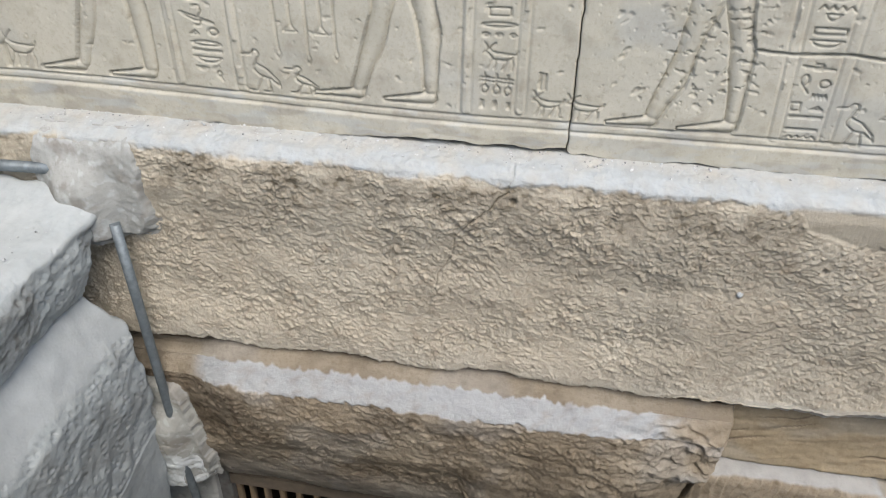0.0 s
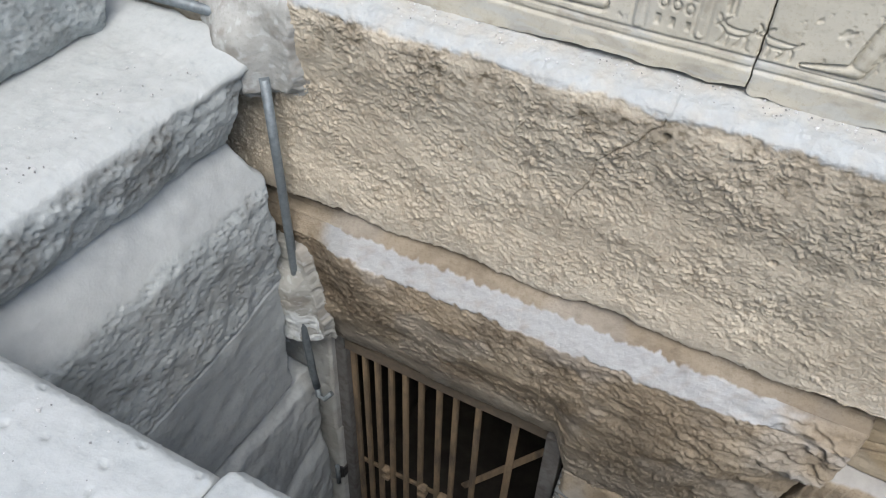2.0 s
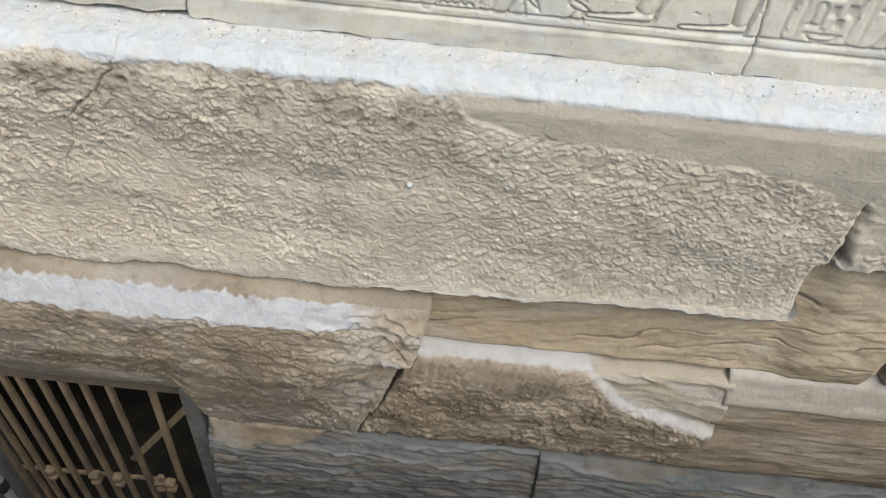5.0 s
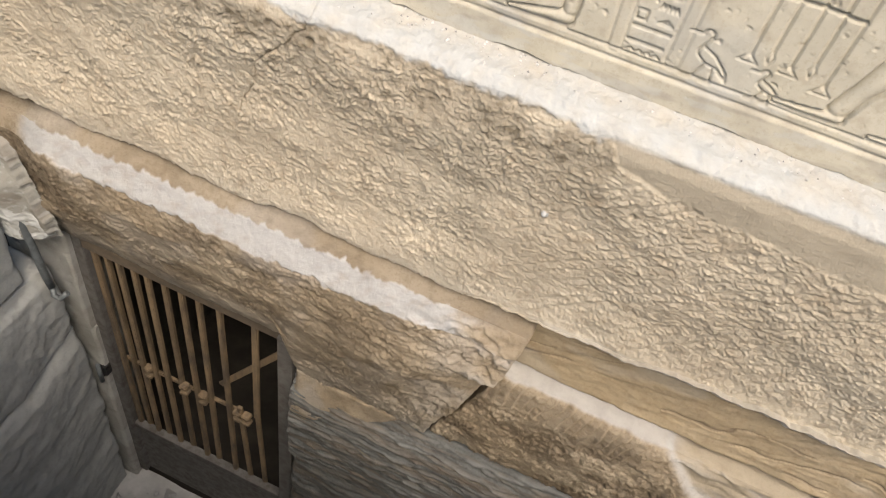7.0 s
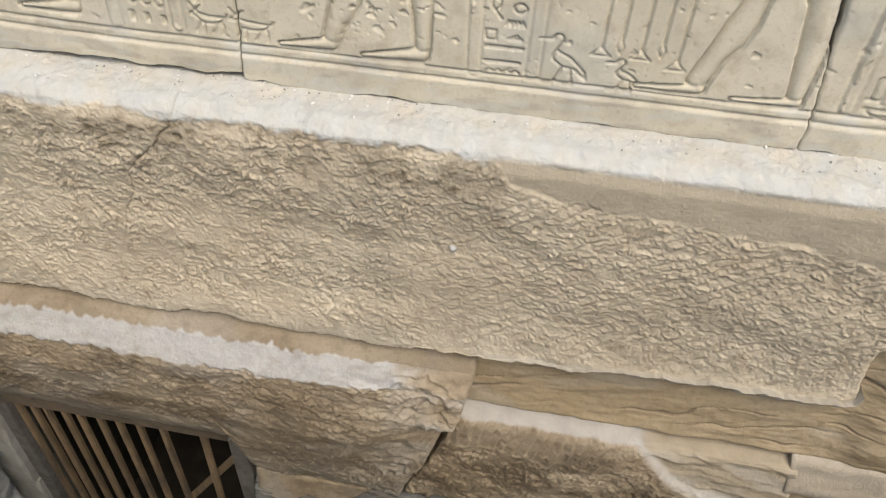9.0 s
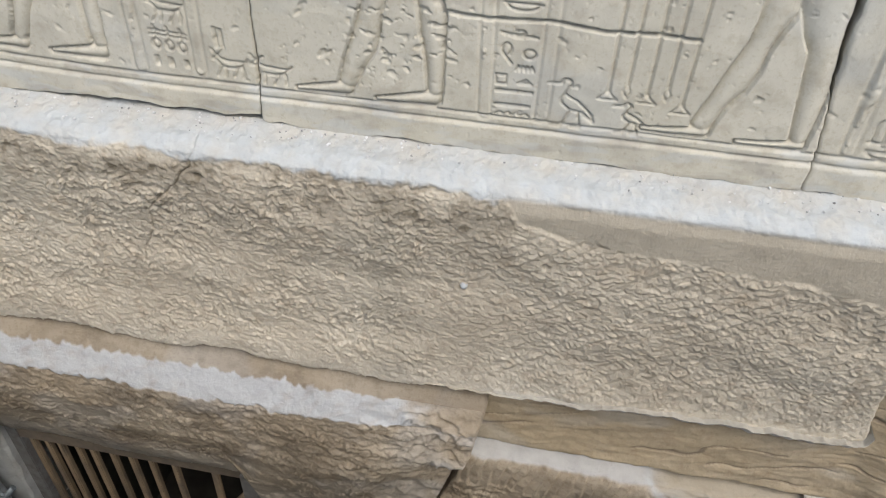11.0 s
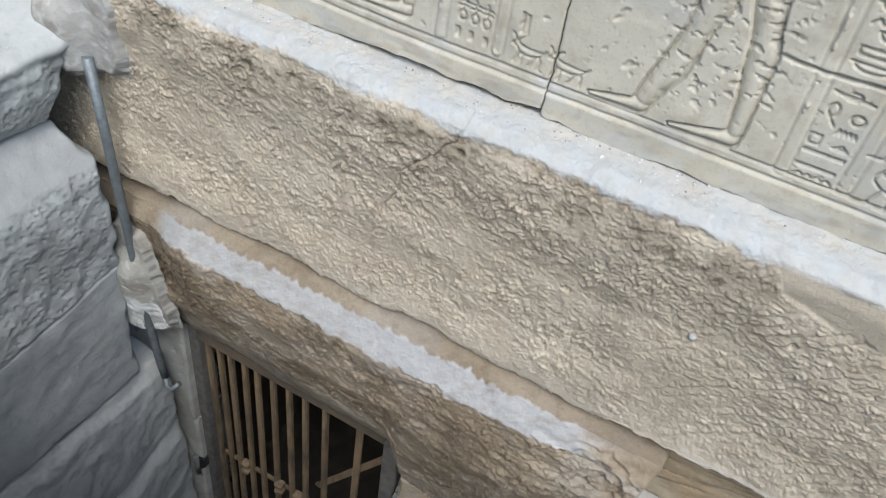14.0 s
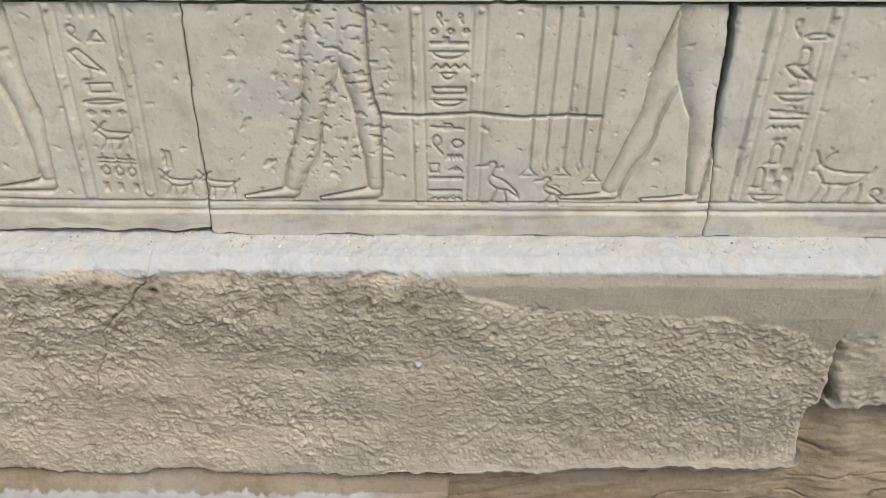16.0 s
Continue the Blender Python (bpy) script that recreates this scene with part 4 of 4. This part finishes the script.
wall_south = group("wall_south", "dusty grey stone parapet along the near edge of the pit", "parapet", "structure")
COPING = [(0.06, 0.358), (-0.47, 0.364), (-0.545, 0.354), (-0.566, 0.328), (-0.568, 0.25), (-0.545, 0.12), (-0.53, 0.10)]
block("coping_slab", PALE, wall_south, 0.4225, 1.40, COPING, coping, "south", 0.005, 0.05, 0.012)
block("coping_slab", PALE, wall_south, -1.0, 0.4195, [(d - 0.024 * (d < -0.3), z) for d, z in COPING], coping, "south", 0.006, 0.05, 0.014)
block("coping_slab", PALE, wall_south, -2.6, -1.01, COPING, coping, "south", 0.012, 0.05, 0.03)
# unseen near face of the pit, made pale to throw light back
block("pit_block", BOUNCE_PLASTER, wall_south, -2.6, 1.3, [(-0.40, 0.13), (-0.52, 0.12), (-0.53, -0.8), (-0.52, -2.6)], worn_face, "south", 0.02, 0.3, 0.02)
bm = bmesh.new()
add_box(bm, (-1.8, 1.95, -0.39), (2.6, 2.7, 2.5), 0.02)
part("wall_core", bm, CARVED, wall_north)
# added end wall, out of sight, pale so that it brightens the pit
wall_east = group("wall_east", "plain unseen wall added to close the pit, pale to bounce light", "pit wall", "structure")
bm = bmesh.new()
add_box(bm, (2.6, -0.06, -2.6), (2.9, 1.6, 0.36), 0.02)
part("pit_block", bm, BOUNCE_PLASTER, wall_east)


# ---- floors, ground and the dark chamber behind the gate ----
def uneven(name, x0, x1, y0, y1, z, fineness, rise, material, label, category):
    nx, ny = int((x1 - x0) / fineness) + 2, int((y1 - y0) / fineness) + 2
    X, Y = np.meshgrid(np.linspace(x0, x1, nx), np.linspace(y0, y1, ny))
    Zs = z + rise * fbm(X * 4, Y * 4, 181, 4)
    idx = np.arange(nx * ny).reshape(ny, nx)
    quads = np.stack([idx[:-1, :-1], idx[:-1, 1:], idx[1:, 1:], idx[1:, :-1]], -1).reshape(-1, 4)
    me = mesh_from(name, np.stack([X, Y, Zs], -1).reshape(-1, 3), quads, np.ones(len(quads), bool))
    me.materials.append(material)
    return tagged(new(name, me), label, category, "", "structure")


uneven("floor", -1.4, 2.7, 0.4, 1.66, -2.52, 0.03, 0.02, EARTH, "grey dusty earth floor of the pit", "pit floor")
uneven("ground", -300, 300, -300, -0.05, -0.12, 6.0, 0.02, EARTH, "dusty ground of the temple court", "ground")
# unseen wall added behind the camera: warm bounce, and light kept to above
bm = bmesh.new()
add_box(bm, (-60, -7.4, -0.3), (60, -6.6, 3.2), 0.02)
part("wall_court_bounce", bm, CARVED, None)
tagged(bpy.data.objects["wall_court_bounce"], "plain unseen sandstone wall added across the court to bounce warm light", "enclosure wall", "", "structure")
# chamber darkness is put into the colour; the pier is added to keep it black
chamber = group("wall_chamber", "stone chamber behind the barred gate, its darkness put into the colour", "chamber", "structure")
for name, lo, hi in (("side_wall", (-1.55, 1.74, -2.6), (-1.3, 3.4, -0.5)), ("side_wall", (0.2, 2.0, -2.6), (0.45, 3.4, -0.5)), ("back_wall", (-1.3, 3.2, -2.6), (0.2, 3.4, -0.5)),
                     ("chamber_floor", (-1.3, 1.69, -2.62), (0.2, 3.2, -2.51)), ("chamber_roof", (-1.3, 1.84, -0.6), (0.2, 3.2, -0.4)), ("added_pier", (-0.1, 1.96, -2.6), (0.45, 2.16, -0.5))):
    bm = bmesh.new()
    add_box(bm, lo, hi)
    part(name, bm, CHAMBER_SHADE, chamber)


# ---- barred gate ----
gate = group("metal_gate", "barred iron gate with rusty tan bars, closed in the pit wall", "gate")
GY = 1.665
for name, a, b, w, t, m in (("frame_post", (-1.02, GY, -0.70), (-1.02, GY, -2.5), 0.045, 0.04, POST), ("frame_post", (-0.190, GY - 0.02, -0.72), (-0.190, GY - 0.02, -2.5), 0.055, 0.06, POST),
                            ("frame_rail", (-1.0, GY - 0.005, -0.755), (-0.22, GY - 0.005, -0.755), 0.055, 0.03, BROWN), ("frame_rail", (-1.0, GY + 0.004, -2.04), (-0.22, GY + 0.004, -2.04), 0.045, 0.035, POST)):
    part(name, beam(a, b, w, t), m, gate)
bm = bmesh.new()
add_box(bm, (-1.0, GY + 0.008, -2.5), (-0.22, GY + 0.02, -2.06), 0.002)
part("kick_plate", bm, POST, gate, "grey weathered sheet iron plate")
xs = np.array([-0.985, -0.944, -0.883, -0.833, -0.767, -0.708, -0.63, -0.57, -0.478])
for k, x in enumerate(xs):
    lean = random.uniform(-0.006, 0.010)
    part("bar", beam((x, GY + 0.012 + 0.012 * (k % 2), -0.76), (x + lean, GY + 0.012 + 0.012 * (k % 2), -2.04), 0.020, 0.020), RUST, gate)
part("bar", beam((-0.34, GY + 0.015, -0.76), (-0.352, GY + 0.015, -1.46), 0.026, 0.014), RUST, gate)
part("bar", beam((-0.43, GY + 0.015, -1.44), (-0.405, GY + 0.02, -2.04), 0.022, 0.016), RUST, gate)
part("bar", beam((-0.352, GY + 0.02, -1.46), (-0.330, GY + 0.02, -2.04), 0.020, 0.016), RUST, gate)
part("brace", beam((-0.215, GY + 0.03, -0.89), (-0.52, GY + 0.03, -1.36), 0.026, 0.010), RUST, gate)
part("middle_rail", beam((-1.0, GY + 0.03, -1.52), (-0.44, GY + 0.03, -1.50), 0.022, 0.012), RUST, gate)
for x in (-0.86, -0.69, -0.60, -0.44, -0.40):
    for dz in (0, 0.045):
        bm = bmesh.new()
        add_box(bm, (x - 0.018, GY - 0.004, -1.54 + dz), (x + 0.018, GY + 0.03, -1.520 + dz), 0.004)
        part("clamp", bm, RUST, gate)
bm = bmesh.new()
add_box(bm, (-1.075, GY - 0.06, -1.60), (-1.03, GY - 0.01, -1.52), 0.01)
hinge = part("hinge", bm, IRON, gate)
part("hinge_pin", tube([(-1.05, GY - 0.065, -1.62), (-1.05, GY - 0.065, -1.50)], 0.010), STEEL, hinge)

# ---- conduits and mortar in the corner ----
conduit = group("conduit", "grey painted steel conduit running down the corner", "pipe")
part("pipe", tube([(-1.062, 1.485, 0.36), (-1.058, 1.49, 0.1), (-1.052, 1.495, -0.30), (-1.046, 1.50, -0.60), (-1.036, 1.505, -0.80), (-1.030, 1.51, -0.87)], 0.0135), STEEL, conduit)
part("pipe_hook", tube([(-1.030, 1.51, -0.86), (-1.020, 1.50, -0.90), (-0.995, 1.50, -0.905), (-0.975, 1.52, -0.88)], 0.010), STEEL, conduit)
side_conduit = group("conduit", "grey steel conduit lying on the stone slab", "pipe")
part("pipe", tube([(-1.70, 1.50, 0.478), (-1.40, 1.50, 0.488), (-1.20, 1.50, 0.494)], 0.0145), STEEL, side_conduit)


def dab(rx, rz, cx, cz, seed, sink, ragged, white, reach=0.0, high=0.15, taper=0.0):
    """Mortar pressed on by hand: thick in the middle, thin and torn at its rim."""
    def shape(A, S, D, Z):
        slim = rx * (1 - taper * np.clip((Z - cz) / rz, -1, 1))
        r = (np.abs((A - cx) / slim) ** 5 + np.abs((Z - cz) / rz) ** 5) ** 0.2 + ragged * (fbm(A * 11, Z * 11, seed, 3) + 0.2 * fbm(A * 45, Z * 45, seed + 1, 3))
        foot = step(cz + 0.75 * rz, cz + 0.3 * rz, Z + 0.02 * fbm(A * 20, Z * 20, seed + 2, 3)) * white
        flaky = np.abs(perlin(A * 32, Z * 32, seed + 6)) + 0.6 * np.abs(perlin(A * 70, Z * 70, seed + 8))
        h = -sink * step(0.86, 1.0, r) + 0.0025 * fbm(A * 9, Z * 9, seed + 5, 3) + 0.0012 * fbm(A * 60, Z * 60, seed + 7, 3) + 0.004 * foot * (flaky - 0.2)
        h = h + 0.002 * np.exp(-((r - 0.80) / 0.06) ** 2) * step(-0.1, 0.4, fbm(A * 12, Z * 12, seed + 9, 2))
        h = h + reach * step(cx + 0.075, cx + 0.005, A + 0.012 * perlin(Z * 9, Z * 0, seed + 15)) * step(cx - 0.13, cx - 0.05, A) * step(cz + high, cz + high - 0.10, Z)
        speck = step(0.30, 0.6, fbm(A * 45, Z * 45, seed + 17, 3))
        return h, {"dust": foot * (0.55 + 0.45 * step(-0.3, 0.3, fbm(A * 25, Z * 25, seed + 11, 3))) + 0.25 * speck, "keep": r < 1.06, "stain": (0.4 * step(0.1, 0.6, fbm(A * 14, Z * 14, seed + 13, 4)) + 0.25 * white) * (1 - foot)}
    return shape


corner_mortar = group("mortar_patch", "grey mortar smeared over the corner joint round a conduit", "mortar")
block("mortar_sheet", MORTAR, corner_mortar, -1.33, -0.91, [(1.56, 0.594), (1.525, 0.578), (1.503, 0.55), (1.499, 0.50), (1.500, 0.44), (1.505, 0.36), (1.512, 0.25)],
      dab(0.150, 0.170, -1.115, 0.465, 195, 0.028, 0.10, 0.0, 0.055, 0.08), fineness=0.003, depth=0.02, worn=0.004, soft=0.03)
low_mortar = group("mortar_patch", "flaking white mortar round the conduit in the corner", "mortar")
LOW_FACE = [(1.50, -0.16), (1.492, -0.26), (1.498, -0.36), (1.505, -0.45), (1.52, -0.54), (1.535, -0.68)]
block("mortar_sheet", MORTAR, low_mortar, -1.20, -0.93, LOW_FACE, dab(0.088, 0.225, -1.07, -0.42, 201, 0.032, 0.12, 0.0, 0.042, 0.15, 0.28), fineness=0.003, depth=0.02, worn=0.004, soft=0.03)
skim = block("skim_coat", MORTAR, low_mortar, -1.19, -0.95, [(d - 0.004, z) for d, z in LOW_FACE], dab(0.088, 0.110, -1.078, -0.525, 211, 0.030, 0.22, 1.0, 0.042, 0.2, 0.1), fineness=0.003, depth=0.01, worn=0.003, soft=0.03)
tagged(skim, "flaking white skim coat")


# ---- grit ----
def grit(name, label, count, place, sizes, seed, material):
    """Loose crumbs in one mesh."""
    rng = np.random.RandomState(seed)
    base = np.array([(1, 0, 0), (-1, 0, 0), (0, 1, 0), (0, -1, 0), (0, 0, 1), (0, 0, -1)], float)
    tris = [(0, 2, 4), (2, 1, 4), (1, 3, 4), (3, 0, 4), (2, 0, 5), (1, 2, 5), (3, 1, 5), (0, 3, 5)]
    verts, faces = [], []
    for k in range(count):
        x, y, z = place(rng)
        r = sizes[0] + (sizes[1] - sizes[0]) * rng.rand() ** 3
        turn = Euler(rng.rand(3) * 6).to_matrix()
        shape = base * (0.6 + 0.8 * rng.rand(6, 1)) * r
        verts += [tuple(Vector((x, y, z + 0.3 * r)) + turn @ Vector(v)) for v in shape]
        faces += [tuple(6 * k + i for i in f) for f in tris]
    me = bpy.data.meshes.new(name)
    me.from_pydata(verts, [], faces)
    me.materials.append(material)
    return tagged(new(name, me), label, "grit", "", "stuff")


def on_ledge(rng):
    x, t = rng.uniform(-1.5, 2.2), rng.rand()
    t = t ** 0.6
    return x, 1.55 + 0.07 * t, 0.578 + 0.009 * t + float(lift(np.array(x))) * 0.5


def on_coping(rng):
    return rng.uniform(-1.2, 0.4), rng.uniform(0.05, 0.53), 0.362


def on_slab(rng):
    return rng.uniform(-1.45, -1.14), rng.uniform(0.45, 1.38), 0.412


def on_floor(rng):
    return rng.uniform(-1.05, 0.6), rng.uniform(0.7, 1.6), -2.51


WHITE_GRIT = plain("pale_grit", (0.55, 0.56, 0.56), (0.40, 0.40, 0.39), 60, 0.9)
DARK_GRIT = plain("dark_grit", (0.19, 0.195, 0.20), (0.26, 0.26, 0.26), 60, 0.9)
for k, (where, many, spot) in enumerate(((on_ledge, 1000, "along the ledge under the reliefs"), (on_coping, 450, "on the parapet slabs"), (on_slab, 260, "on the side slab"))):
    grit("stone_crumbs", "pale stone crumbs scattered " + spot, many, where, (0.0005, 0.0042), 300 + k, WHITE_GRIT)
    grit("stone_crumbs", "dark grit scattered " + spot, many // 2, where, (0.0005, 0.0032), 320 + k, DARK_GRIT)
grit("rubble", "grey stone rubble on the floor of the pit", 500, on_floor, (0.006, 0.05), 340, EARTH)
